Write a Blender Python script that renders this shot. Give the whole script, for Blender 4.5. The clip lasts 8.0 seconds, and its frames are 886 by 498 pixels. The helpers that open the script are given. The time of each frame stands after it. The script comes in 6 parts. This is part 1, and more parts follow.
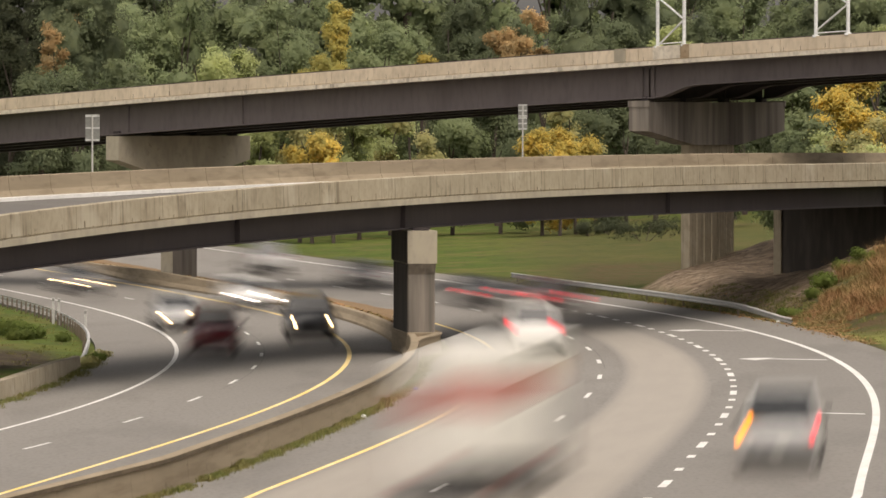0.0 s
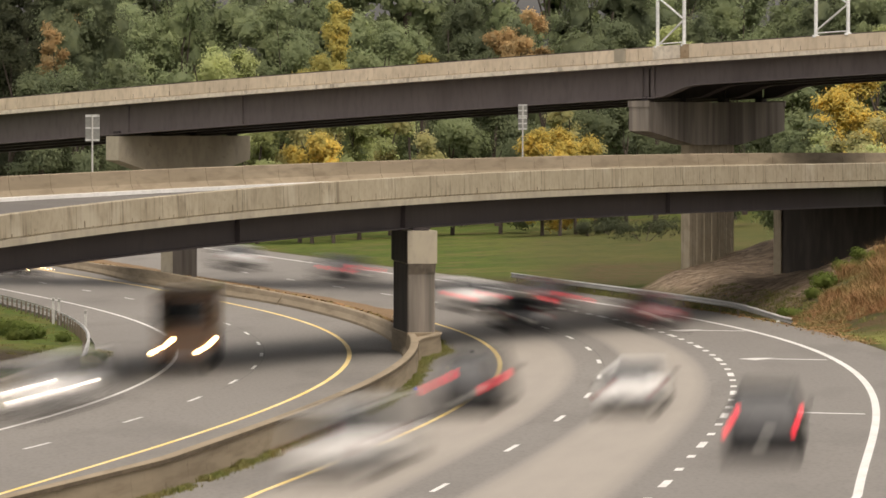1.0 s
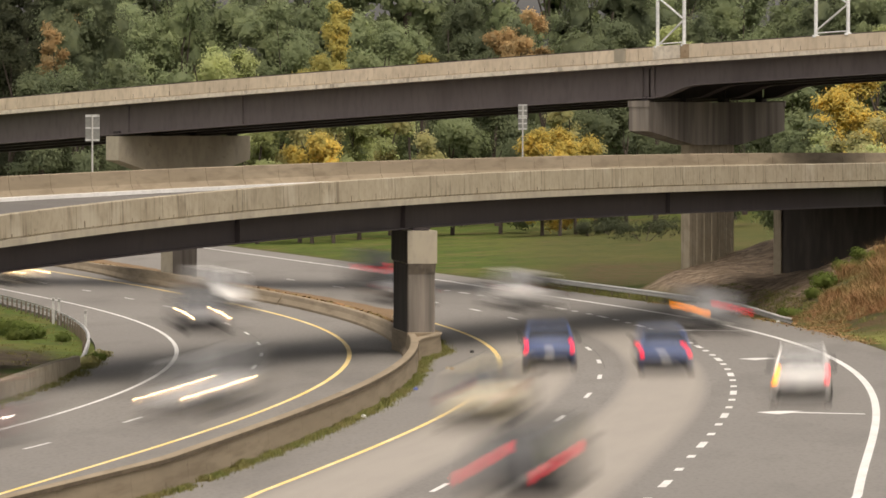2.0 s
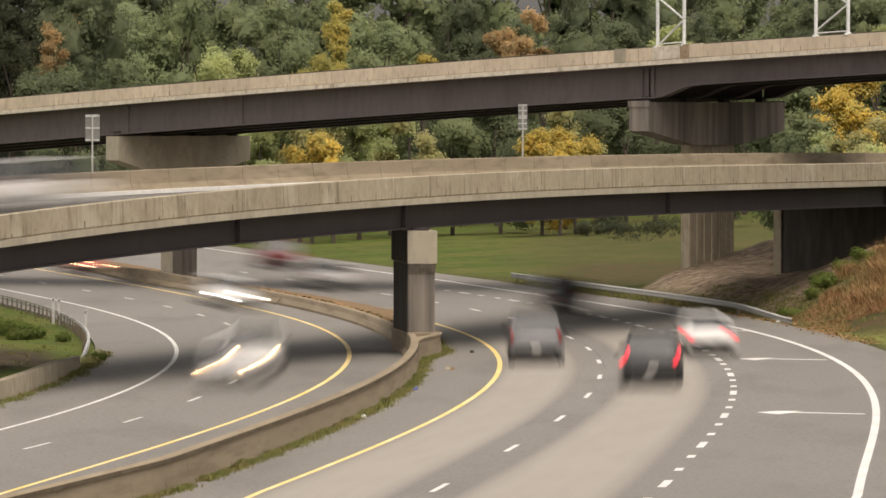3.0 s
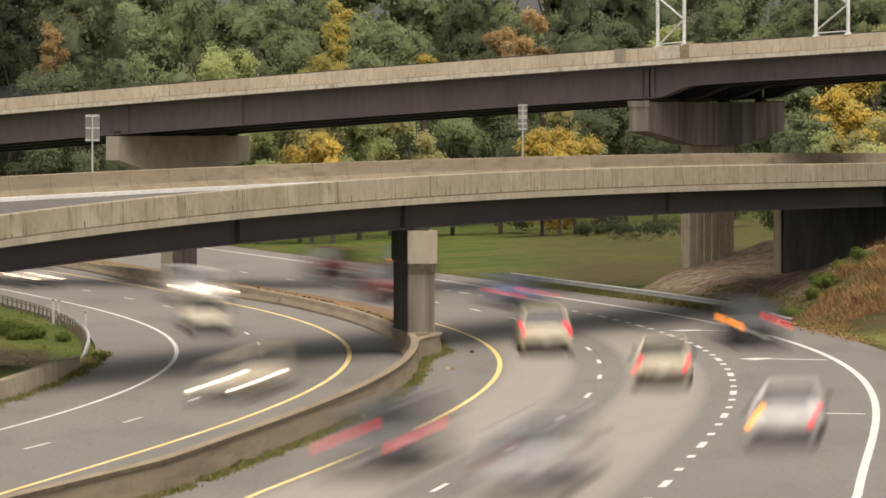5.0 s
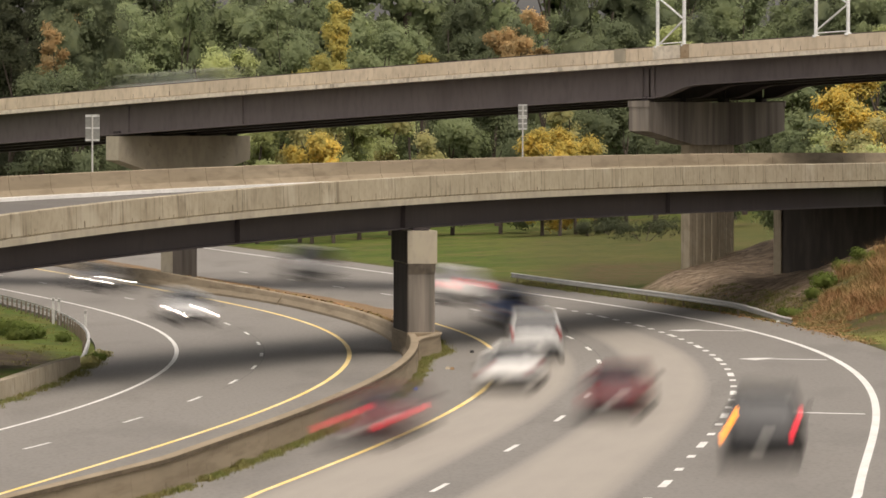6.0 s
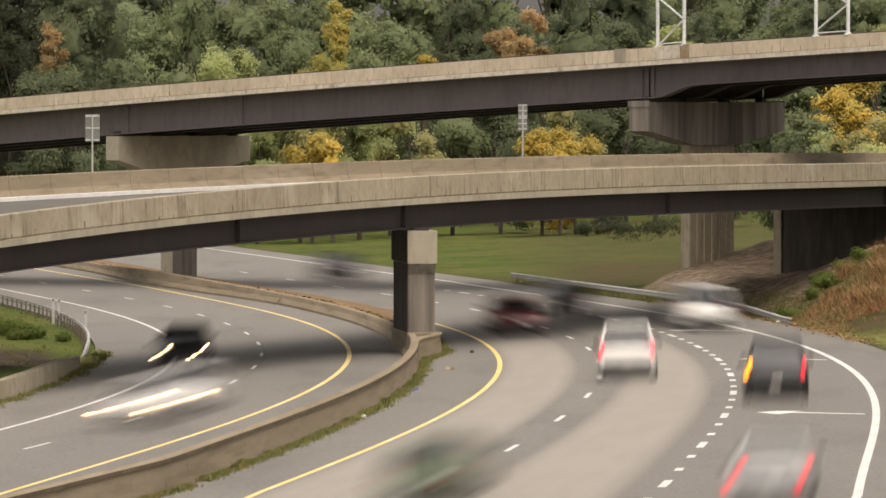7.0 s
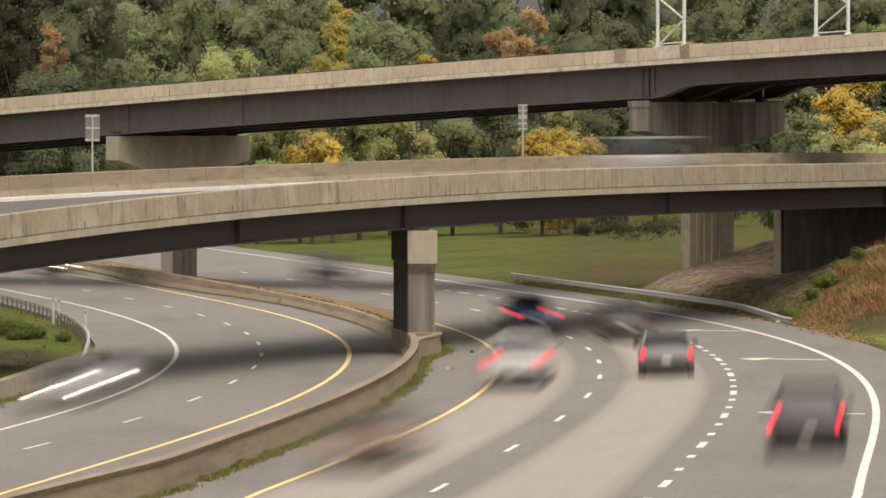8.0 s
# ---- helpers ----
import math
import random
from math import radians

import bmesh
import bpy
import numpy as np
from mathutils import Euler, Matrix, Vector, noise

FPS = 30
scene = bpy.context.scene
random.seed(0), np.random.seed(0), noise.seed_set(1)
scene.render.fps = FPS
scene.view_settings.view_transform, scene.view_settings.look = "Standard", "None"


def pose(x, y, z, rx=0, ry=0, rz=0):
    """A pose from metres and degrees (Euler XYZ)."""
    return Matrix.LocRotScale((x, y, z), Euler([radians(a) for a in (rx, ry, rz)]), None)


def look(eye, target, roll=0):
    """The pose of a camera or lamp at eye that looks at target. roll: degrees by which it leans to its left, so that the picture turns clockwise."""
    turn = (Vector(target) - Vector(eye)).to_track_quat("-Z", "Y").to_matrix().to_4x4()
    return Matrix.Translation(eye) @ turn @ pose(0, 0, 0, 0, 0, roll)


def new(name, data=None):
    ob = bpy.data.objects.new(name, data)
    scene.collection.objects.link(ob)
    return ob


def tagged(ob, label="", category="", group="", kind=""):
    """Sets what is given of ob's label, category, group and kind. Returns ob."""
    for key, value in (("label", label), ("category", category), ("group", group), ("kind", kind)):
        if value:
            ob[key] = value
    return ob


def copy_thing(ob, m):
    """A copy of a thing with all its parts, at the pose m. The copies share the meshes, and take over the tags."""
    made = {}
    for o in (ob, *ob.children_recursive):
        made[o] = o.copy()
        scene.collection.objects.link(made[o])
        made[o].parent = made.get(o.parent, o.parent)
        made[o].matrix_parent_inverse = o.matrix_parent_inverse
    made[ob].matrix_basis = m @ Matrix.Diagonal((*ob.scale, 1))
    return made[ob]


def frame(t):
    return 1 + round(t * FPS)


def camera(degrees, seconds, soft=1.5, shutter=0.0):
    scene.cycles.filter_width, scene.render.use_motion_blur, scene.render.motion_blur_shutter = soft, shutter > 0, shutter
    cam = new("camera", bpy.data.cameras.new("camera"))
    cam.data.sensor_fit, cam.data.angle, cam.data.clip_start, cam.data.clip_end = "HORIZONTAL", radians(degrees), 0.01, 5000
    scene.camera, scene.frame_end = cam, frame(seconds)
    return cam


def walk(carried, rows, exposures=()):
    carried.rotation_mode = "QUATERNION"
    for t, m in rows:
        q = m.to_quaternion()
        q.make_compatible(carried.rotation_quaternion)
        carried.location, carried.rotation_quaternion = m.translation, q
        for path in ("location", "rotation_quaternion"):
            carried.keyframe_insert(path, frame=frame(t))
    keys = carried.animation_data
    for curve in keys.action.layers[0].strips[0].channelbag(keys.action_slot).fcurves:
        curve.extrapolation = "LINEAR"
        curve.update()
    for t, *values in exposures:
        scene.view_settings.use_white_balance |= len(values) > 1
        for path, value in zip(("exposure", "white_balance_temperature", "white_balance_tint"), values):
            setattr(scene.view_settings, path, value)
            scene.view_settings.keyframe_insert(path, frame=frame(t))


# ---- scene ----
# One highway interchange: two curved carriageways, a ramp bridge, a higher bridge behind it, autumn woods.

# ---- camera: a long lens on a fixed stand, ten times real pace, long shutter ----
cam = camera(8.817, 8.0, 1.6, 0.76)
EYE_H = 8.85
_cam_pose = look((0, 0, EYE_H), (0, 100, EYE_H - 100 * math.tan(0.0238)))
walk(cam, [(0.0, _cam_pose), (8.0, _cam_pose)], [(0.0, 0.6, 7300, 14), (8.0, 0.6, 7300, 14)])

# ---- light: overcast sky with a wide veiled sun ----
world = bpy.data.worlds.new("sky")
scene.world = world
world.use_nodes = True
_wn, _wl = world.node_tree.nodes, world.node_tree.links
_sky = _wn.new("ShaderNodeTexSky")
_sky.sky_type = "NISHITA"
_sky.sun_disc = False
_sky.sun_elevation, _sky.sun_rotation = radians(66), radians(162)
_sky.dust_density, _sky.air_density, _sky.ozone_density = 4.0, 1.0, 1.0
_bw = _wn.new("ShaderNodeRGBToBW")
_veil = _wn.new("ShaderNodeMix")
_veil.data_type = "RGBA"
_veil.inputs[0].default_value = 0.85
_wl.new(_sky.outputs[0], _veil.inputs[6])
_wl.new(_sky.outputs[0], _bw.inputs[0])
_wl.new(_bw.outputs[0], _veil.inputs[7])
_wl.new(_veil.outputs[2], _wn["Background"].inputs[0])
_wn["Background"].inputs[1].default_value = 0.142
_sun = new("sun", bpy.data.lights.new("sun", "SUN"))
_sun.data.energy, _sun.data.angle, _sun.data.color = 1.0, radians(70), (1.0, 0.96, 0.9)
_sun.matrix_world = look((10, -30, 72), (0, 0, 0))


# ---- materials ----
def mat(name, c0, c1, rough=0.8, scale=1.0, fine=12.0, bump=0.15, metal=0.0, stretch=(1, 1, 1), c2=None, mixlo=0.35, mixhi=0.65,
        spread=0.0, island=False, spec=0.3, coat=0.0, emit=None, trans=0.0, dist=0.02):
    """A procedural surface: two colours in large patches, a third in fine grain, relief from the grain."""
    m = bpy.data.materials.new(name)
    m.use_nodes = True
    n, l = m.node_tree.nodes, m.node_tree.links
    b = n["Principled BSDF"]
    tc, mp = n.new("ShaderNodeTexCoord"), n.new("ShaderNodeMapping")
    mp.inputs["Scale"].default_value = stretch
    l.new(tc.outputs["Object"], mp.inputs[0])
    big, small = n.new("ShaderNodeTexNoise"), n.new("ShaderNodeTexNoise")
    big.inputs["Scale"].default_value, big.inputs["Detail"].default_value = scale, 6
    small.inputs["Scale"].default_value, small.inputs["Detail"].default_value = fine, 5
    l.new(mp.outputs[0], big.inputs[0])
    l.new(mp.outputs[0], small.inputs[0])
    ramp = n.new("ShaderNodeMapRange")
    ramp.inputs[1].default_value, ramp.inputs[2].default_value = mixlo, mixhi
    l.new(big.outputs[0], ramp.inputs[0])
    mix = n.new("ShaderNodeMix")
    mix.data_type = "RGBA"
    mix.inputs[6].default_value, mix.inputs[7].default_value = (*c0, 1), (*c1, 1)
    l.new(ramp.outputs[0], mix.inputs[0])
    out = mix.outputs[2]
    r2 = n.new("ShaderNodeMapRange")
    r2.inputs[1].default_value, r2.inputs[2].default_value, r2.inputs[4].default_value = 0.45, 0.75, 0.8
    l.new(small.outputs[0], r2.inputs[0])
    mix2 = n.new("ShaderNodeMix")
    mix2.data_type = "RGBA"
    mix2.inputs[7].default_value = (*(c2 or tuple(0.6 * v for v in c0)), 1)
    l.new(out, mix2.inputs[6])
    l.new(r2.outputs[0], mix2.inputs[0])
    out = mix2.outputs[2]
    if spread:
        hsv = n.new("ShaderNodeHueSaturation")
        src = n.new("ShaderNodeNewGeometry") if island else n.new("ShaderNodeObjectInfo")
        mr = n.new("ShaderNodeMapRange")
        mr.inputs[3].default_value, mr.inputs[4].default_value = 1 - spread, 1 + spread
        l.new(src.outputs["Random Per Island" if island else "Random"], mr.inputs[0])
        l.new(mr.outputs[0], hsv.inputs["Value"])
        l.new(out, hsv.inputs["Color"])
        out = hsv.outputs[0]
    l.new(out, b.inputs["Base Color"])
    b.inputs["Roughness"].default_value, b.inputs["Metallic"].default_value = rough, metal
    b.inputs["Specular IOR Level"].default_value = spec
    b.inputs["Coat Weight"].default_value = coat
    b.inputs["Coat Roughness"].default_value = 0.05
    if trans:
        b.inputs["Transmission Weight"].default_value = trans
    if bump:
        bp = n.new("ShaderNodeBump")
        bp.inputs["Strength"].default_value, bp.inputs["Distance"].default_value = bump, dist
        l.new(small.outputs[0], bp.inputs["Height"])
        l.new(bp.outputs[0], b.inputs["Normal"])
    if emit:
        b.inputs["Emission Color"].default_value, b.inputs["Emission Strength"].default_value = (*emit[0], 1), emit[1]
    return m


def overlay(m, scale, stretch, lo, hi, colour, amount, detail=4.0, patch=0.0):
    """Lays stains of one more colour over a surface, gathered in patches where asked."""
    n, l = m.node_tree.nodes, m.node_tree.links
    b = n["Principled BSDF"]
    tc, mp, t, r, x = n.new("ShaderNodeTexCoord"), n.new("ShaderNodeMapping"), n.new("ShaderNodeTexNoise"), n.new("ShaderNodeMapRange"), n.new("ShaderNodeMix")
    mp.inputs["Scale"].default_value = stretch
    t.inputs["Scale"].default_value, t.inputs["Detail"].default_value = scale, detail
    r.inputs[1].default_value, r.inputs[2].default_value, r.inputs[4].default_value = lo, hi, amount
    l.new(tc.outputs["Object"], mp.inputs[0])
    l.new(mp.outputs[0], t.inputs[0])
    l.new(t.outputs[0], r.inputs[0])
    fac = r.outputs[0]
    if patch:
        t2, r2, mu = n.new("ShaderNodeTexNoise"), n.new("ShaderNodeMapRange"), n.new("ShaderNodeMath")
        t2.inputs["Scale"].default_value = patch
        r2.inputs[1].default_value, r2.inputs[2].default_value = 0.4, 0.6
        mu.operation = "MULTIPLY"
        l.new(tc.outputs["Object"], t2.inputs[0])
        l.new(t2.outputs[0], r2.inputs[0])
        l.new(r2.outputs[0], mu.inputs[0])
        l.new(fac, mu.inputs[1])
        fac = mu.outputs[0]
    x.data_type = "RGBA"
    x.inputs[7].default_value = (*colour, 1)
    l.new(fac, x.inputs[0])
    l.new(b.inputs["Base Color"].links[0].from_socket, x.inputs[6])
    l.new(x.outputs[2], b.inputs["Base Color"])
    return m


M_ASPHALT = mat("asphalt", (0.205, 0.192, 0.175), (0.25, 0.235, 0.213), 0.75, 0.06, 9.0, 0.2, stretch=(1, 0.25, 1), c2=(0.175, 0.164, 0.15), spec=0.22)
M_WORN = mat("worn_asphalt", (0.205, 0.192, 0.175), (0.25, 0.235, 0.213), 0.75, 0.06, 9.0, 0.2, stretch=(1, 0.25, 1), c2=(0.175, 0.164, 0.15), spec=0.22)
overlay(M_ASPHALT, 0.35, (1, 0.2, 1), 0.52, 0.75, (0.13, 0.122, 0.112), 0.5, 6.0)


def wear_in(m, colour):
    """Traffic wear: as the lane's own band tells it, in streaks along the lane."""
    n, l = m.node_tree.nodes, m.node_tree.links
    b = n["Principled BSDF"]
    at, sp, cb, t, r, mu, x, tc, sy = [n.new("ShaderNode" + k) for k in ("Attribute", "SeparateColor", "CombineXYZ", "TexNoise", "MapRange", "Math", "Mix", "TexCoord", "SeparateXYZ")]
    at.attribute_name = "wear"
    l.new(at.outputs[0], sp.inputs[0])
    l.new(tc.outputs["Object"], sy.inputs[0])
    sc = n.new("ShaderNodeMath")
    sc.operation = "MULTIPLY"
    sc.inputs[1].default_value = 0.03
    l.new(sy.outputs[1], sc.inputs[0])
    l.new(sp.outputs[1], cb.inputs[0])
    l.new(sc.outputs[0], cb.inputs[1])
    t.inputs["Scale"].default_value, t.inputs["Detail"].default_value = 4.5, 5
    l.new(cb.outputs[0], t.inputs[0])
    r.inputs[1].default_value, r.inputs[2].default_value, r.inputs[3].default_value, r.inputs[4].default_value = 0.35, 0.62, 0.86, 1.0
    l.new(t.outputs[0], r.inputs[0])
    mu.operation = "MULTIPLY"
    l.new(sp.outputs[0], mu.inputs[0])
    l.new(r.outputs[0], mu.inputs[1])
    x.data_type = "RGBA"
    x.inputs[7].default_value = (*colour, 1)
    l.new(mu.outputs[0], x.inputs[0])
    l.new(b.inputs["Base Color"].links[0].from_socket, x.inputs[6])
    l.new(x.outputs[2], b.inputs["Base Color"])


overlay(M_WORN, 0.35, (1, 0.12, 1), 0.56, 0.75, (0.13, 0.122, 0.112), 0.15, 6.0)
wear_in(M_WORN, (0.345, 0.315, 0.275))
M_SHOULDER = mat("shoulder_asphalt", (0.13, 0.122, 0.112), (0.17, 0.158, 0.142), 0.85, 0.12, 7.0, 0.25, c2=(0.1, 0.095, 0.085))
M_TAR = mat("joint_tar", (0.10, 0.095, 0.09), (0.14, 0.132, 0.122), 0.7, 0.6, 5.0, 0.0, c2=(0.14, 0.132, 0.12))
M_WHITE = mat("white_road_paint", (0.82, 0.81, 0.78), (0.7, 0.69, 0.65), 0.6, 0.4, 6.0, 0.1, c2=(0.55, 0.53, 0.5))
M_YELLOW = mat("yellow_road_paint", (0.88, 0.60, 0.16), (0.90, 0.72, 0.34), 0.6, 0.3, 2.5, 0.1, c2=(0.88, 0.74, 0.45))
M_CONC = mat("weathered_concrete", (0.40, 0.347, 0.257), (0.345, 0.297, 0.215), 0.9, 0.7, 5.0, 0.25, stretch=(1, 1, 0.8), c2=(0.29, 0.248, 0.18), spread=0.05)
overlay(M_CONC, 1.0, (5.5, 5.5, 0.3), 0.5, 0.66, (0.15, 0.122, 0.085), 0.8, 4.0, 0.5)
overlay(M_CONC, 2.6, (1, 1, 0.8), 0.62, 0.72, (0.17, 0.14, 0.10), 0.6, 5.0, 0.2)
overlay(M_CONC, 0.5, (1, 1, 1), 0.56, 0.7, (0.47, 0.42, 0.33), 0.6, 5.0)
M_CONC_LIGHT = mat("pale_concrete", (0.44, 0.392, 0.305), (0.36, 0.318, 0.242), 0.9, 0.6, 3.0, 0.2, stretch=(1, 1, 0.4), c2=(0.3, 0.27, 0.22))
overlay(M_CONC_LIGHT, 2.2, (1, 1, 1.4), 0.6, 0.72, (0.17, 0.14, 0.105), 0.45, 5.0, 0.3)
# Stained concrete; its dark tone also carries shade on two piers.
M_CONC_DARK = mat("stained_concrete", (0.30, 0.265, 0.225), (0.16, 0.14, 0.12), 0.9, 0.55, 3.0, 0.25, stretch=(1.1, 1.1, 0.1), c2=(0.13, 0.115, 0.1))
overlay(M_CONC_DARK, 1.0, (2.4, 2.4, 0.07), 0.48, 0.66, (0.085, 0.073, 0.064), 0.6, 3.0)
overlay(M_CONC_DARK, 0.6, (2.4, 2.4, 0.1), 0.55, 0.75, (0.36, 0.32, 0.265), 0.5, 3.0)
# The shade under the ramp and on a pier side, put into the colour.
M_CONC_SHADE = mat("shade_black_concrete", (0.085, 0.075, 0.066), (0.055, 0.049, 0.044), 0.95, 0.6, 3.0, 0.2, stretch=(1, 1, 0.15), c2=(0.12, 0.105, 0.09))
M_BARRIER = mat("brown_barrier_concrete", (0.35, 0.285, 0.20), (0.28, 0.225, 0.155), 0.9, 0.5, 3.0, 0.2, stretch=(0.5, 0.12, 1.6), c2=(0.25, 0.203, 0.14))
overlay(M_BARRIER, 1.4, (1, 0.12, 2.2), 0.5, 0.68, (0.17, 0.13, 0.085), 0.55, 5.0)
overlay(M_BARRIER, 3.0, (1, 0.6, 1), 0.62, 0.72, (0.13, 0.10, 0.065), 0.5, 5.0, 0.15)
M_STAIN = mat("dark_brown_stain", (0.10, 0.078, 0.05), (0.15, 0.115, 0.075), 0.95, 0.8, 4.0, 0.1, c2=(0.08, 0.06, 0.04))
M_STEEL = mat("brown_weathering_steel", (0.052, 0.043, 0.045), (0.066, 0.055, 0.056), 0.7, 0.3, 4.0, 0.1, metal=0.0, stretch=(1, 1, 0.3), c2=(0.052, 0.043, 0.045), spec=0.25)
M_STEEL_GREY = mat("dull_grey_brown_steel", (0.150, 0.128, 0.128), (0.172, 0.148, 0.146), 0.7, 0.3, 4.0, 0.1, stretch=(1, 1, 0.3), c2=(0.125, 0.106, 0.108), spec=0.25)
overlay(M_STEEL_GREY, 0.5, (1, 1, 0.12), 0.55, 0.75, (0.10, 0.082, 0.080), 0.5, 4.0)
M_CONC_PALE = mat("pale_buff_concrete", (0.66, 0.555, 0.425), (0.56, 0.465, 0.35), 0.9, 0.5, 4.0, 0.2, stretch=(1, 1, 0.5), c2=(0.46, 0.385, 0.29), spread=0.06)
overlay(M_CONC_PALE, 1.0, (3.0, 3.0, 0.25), 0.54, 0.7, (0.30, 0.235, 0.165), 0.6, 4.0, 0.4)
M_CONC_EDGE = mat("whitish_edge_concrete", (0.74, 0.67, 0.56), (0.63, 0.56, 0.46), 0.9, 0.9, 4.0, 0.25, c2=(0.42, 0.37, 0.30))
overlay(M_CONC_EDGE, 1.6, (1.6, 1.6, 0.6), 0.58, 0.68, (0.16, 0.13, 0.10), 0.7, 5.0, 0.4)
M_RUSTSTAIN = mat("rust_stained_concrete", (0.30, 0.215, 0.135), (0.40, 0.31, 0.21), 0.9, 1.2, 5.0, 0.2, c2=(0.22, 0.15, 0.09))
M_GALV = mat("galvanised_steel", (0.66, 0.66, 0.64), (0.55, 0.55, 0.53), 0.45, 0.5, 8.0, 0.05, metal=0.25, c2=(0.4, 0.39, 0.37))
M_WHITESTEEL = mat("white_painted_steel", (0.78, 0.79, 0.78), (0.7, 0.71, 0.7), 0.5, 0.6, 6.0, 0.05)
M_WOODPOST = mat("weathered_wood_post", (0.2, 0.16, 0.12), (0.15, 0.12, 0.09), 0.9, 2.0, 12.0, 0.2, stretch=(1, 1, 0.2))
M_DULLPOST = mat("dull_grey_plastic", (0.52, 0.51, 0.48), (0.46, 0.45, 0.42), 0.6, 2.0, 10.0, 0.05)
M_SIGNBACK = mat("dull_aluminium", (0.27, 0.27, 0.25), (0.22, 0.22, 0.2), 0.5, 2.0, 10.0, 0.05, metal=0.3)
M_BARK = mat("bark", (0.10, 0.08, 0.065), (0.07, 0.055, 0.045), 0.95, 1.5, 9.0, 0.4, stretch=(1, 1, 0.2))


def smooth(a, b, v):
    t = min(max((v - a) / (b - a), 0), 1)
    return t * t * (3 - 2 * t)


# ---- the lines of the two roads: x as a function of y, straight beyond the bend ----
def bend(coef, lo, hi):
    d = np.polyder(coef)

    def f(y):
        u = (y - 220) / 100
        c = min(max(u, lo), hi)
        return float(np.polyval(coef, c) + (u - c) * np.polyval(d, c))
    return f


def off(coef, lo, hi):
    return lambda y: float(np.polyval(coef, min(max((y - 220) / 100, lo), hi)))


x_ld = bend((2.365, 2.776, -16.678, -5.054, -6.999), -0.86, 0.9)
x_rd = bend((4.25, 0.622, -15.436, -4.799, 5.118), -0.85, 0.87)
_o_lw, _o_ly = off((0.602, -0.263, -0.744, -3.224), -0.6, 0.8), off((3.024, -1.061, -0.768, 0.401, 3.285), -0.85, 0.8)
_o_ry, _o_rt = off((-1.756, -0.812, -3.571), -0.85, 0.2), off((0.831, -0.864, 4.0), -0.85, 0.5)
_o_rw = off((1.796, 1.726, 0.002, -2.876, 7.617), -0.9, 0.8)


def x_lw(y): return x_ld(y) + _o_lw(y)
def x_ly(y): return x_ld(y) + _o_ly(y)
def x_ry(y): return x_rd(y) + _o_ry(y)
def x_rt(y): return x_rd(y) + _o_rt(y)
def x_rw(y): return x_rd(y) + _o_rw(y)
def x_le(y): return x_lw(y) - 3.1           # edge of the left shoulder
def x_re(y): return x_rw(y) + 2.4           # edge of the right shoulder
def x_wall(y): return x_ly(y) + 1.8 + 0.0228 * min(max(215 - y, 0), 95)   # left foot of the median barrier
def x_mr(y): return min(x_wall(y) + 0.45 + 1.5 * smooth(204, 216, y), x_ry(y) - 0.5) * (1 - smooth(232, 252, y)) + (x_ry(y) + 0.25) * smooth(232, 252, y)


def road_z(x):
    return 0.0175 * min(max(x, -40), 40)


# axes of the ramp bridge and of the high bridge
D1, N1, A1 = Vector((0.423, 0.906, 0)).normalized(), Vector((-0.906, 0.423, 0)).normalized(), Vector((-1.72, 208.0, 0))
D2, A2 = Vector((0.708, -0.706, 0)).normalized(), Vector((-17.35, 299.5, 0))
N2 = Vector((0.706, 0.708, 0)).normalized()


# ---- mesh helpers ----
def finish(bm, name, material, shade=False):
    me = bpy.data.meshes.new(name)
    bmesh.ops.recalc_face_normals(bm, faces=bm.faces)
    bm.to_mesh(me)
    bm.free()
    for m in material if isinstance(material, (list, tuple)) else (material,):
        me.materials.append(m)
    if shade:
        me.shade_smooth()
    return me


def part(name, bm, material, parent, label="", shade=False):
    """One mesh object under a thing or a part."""
    ob = new(name, finish(bm, name, material, shade))
    ob.parent = parent
    return tagged(ob, label)


def thing(name, label, category, group="", kind="", at=(0, 0, 0)):
    ob = new(name)
    ob.location = at
    return tagged(ob, label, category, group, kind)


def box(bm, x0, x1, y0, y1, z0, z1, bevel=0.0, m=None):
    v = [bm.verts.new((x, y, z)) for x in (x0, x1) for y in (y0, y1) for z in (z0, z1)]
    fs = [bm.faces.new([v[i] for i in q]) for q in ((0, 1, 3, 2), (4, 6, 7, 5), (0, 4, 5, 1), (2, 3, 7, 6), (0, 2, 6, 4), (1, 5, 7, 3))]
    if bevel:
        es = list({e for f in fs for e in f.edges})
        r = bmesh.ops.bevel(bm, geom=es, offset=bevel, segments=1, affect="EDGES")
        v = list({w for f in r["faces"] for w in f.verts} | {w for w in v if w.is_valid})
    if m is not None:
        bmesh.ops.transform(bm, matrix=m, verts=[w for w in v if w.is_valid])
    return bm


def loft(bm, rings, closed=True, caps=True):
    """Joins rings of points, all of one length, into a skin."""
    vs = [[bm.verts.new(p) for p in r] for r in rings]
    k = len(vs[0])
    for a, b in zip(vs, vs[1:]):
        for i in range(k if closed else k - 1):
            j = (i + 1) % k
            bm.faces.new((a[i], a[j], b[j], b[i]))
    if caps and closed:
        bm.faces.new(vs[0][::-1])
        bm.faces.new(vs[-1])
    return bm


def tube(bm, p, q, r0, r1=None, k=8):
    p, q = Vector(p), Vector(q)
    d = (q - p).normalized()
    a = d.orthogonal().normalized()
    b = d.cross(a)
    r1 = r0 if r1 is None else r1
    return loft(bm, [[c + (a * math.cos(t) + b * math.sin(t)) * r for t in [2 * math.pi * i / k for i in range(k)]] for c, r in ((p, r0), (q, r1))])


def ys_between(y0, y1, step):
    n = max(1, round((y1 - y0) / step))
    return [y0 + (y1 - y0) * i / n for i in range(n + 1)]


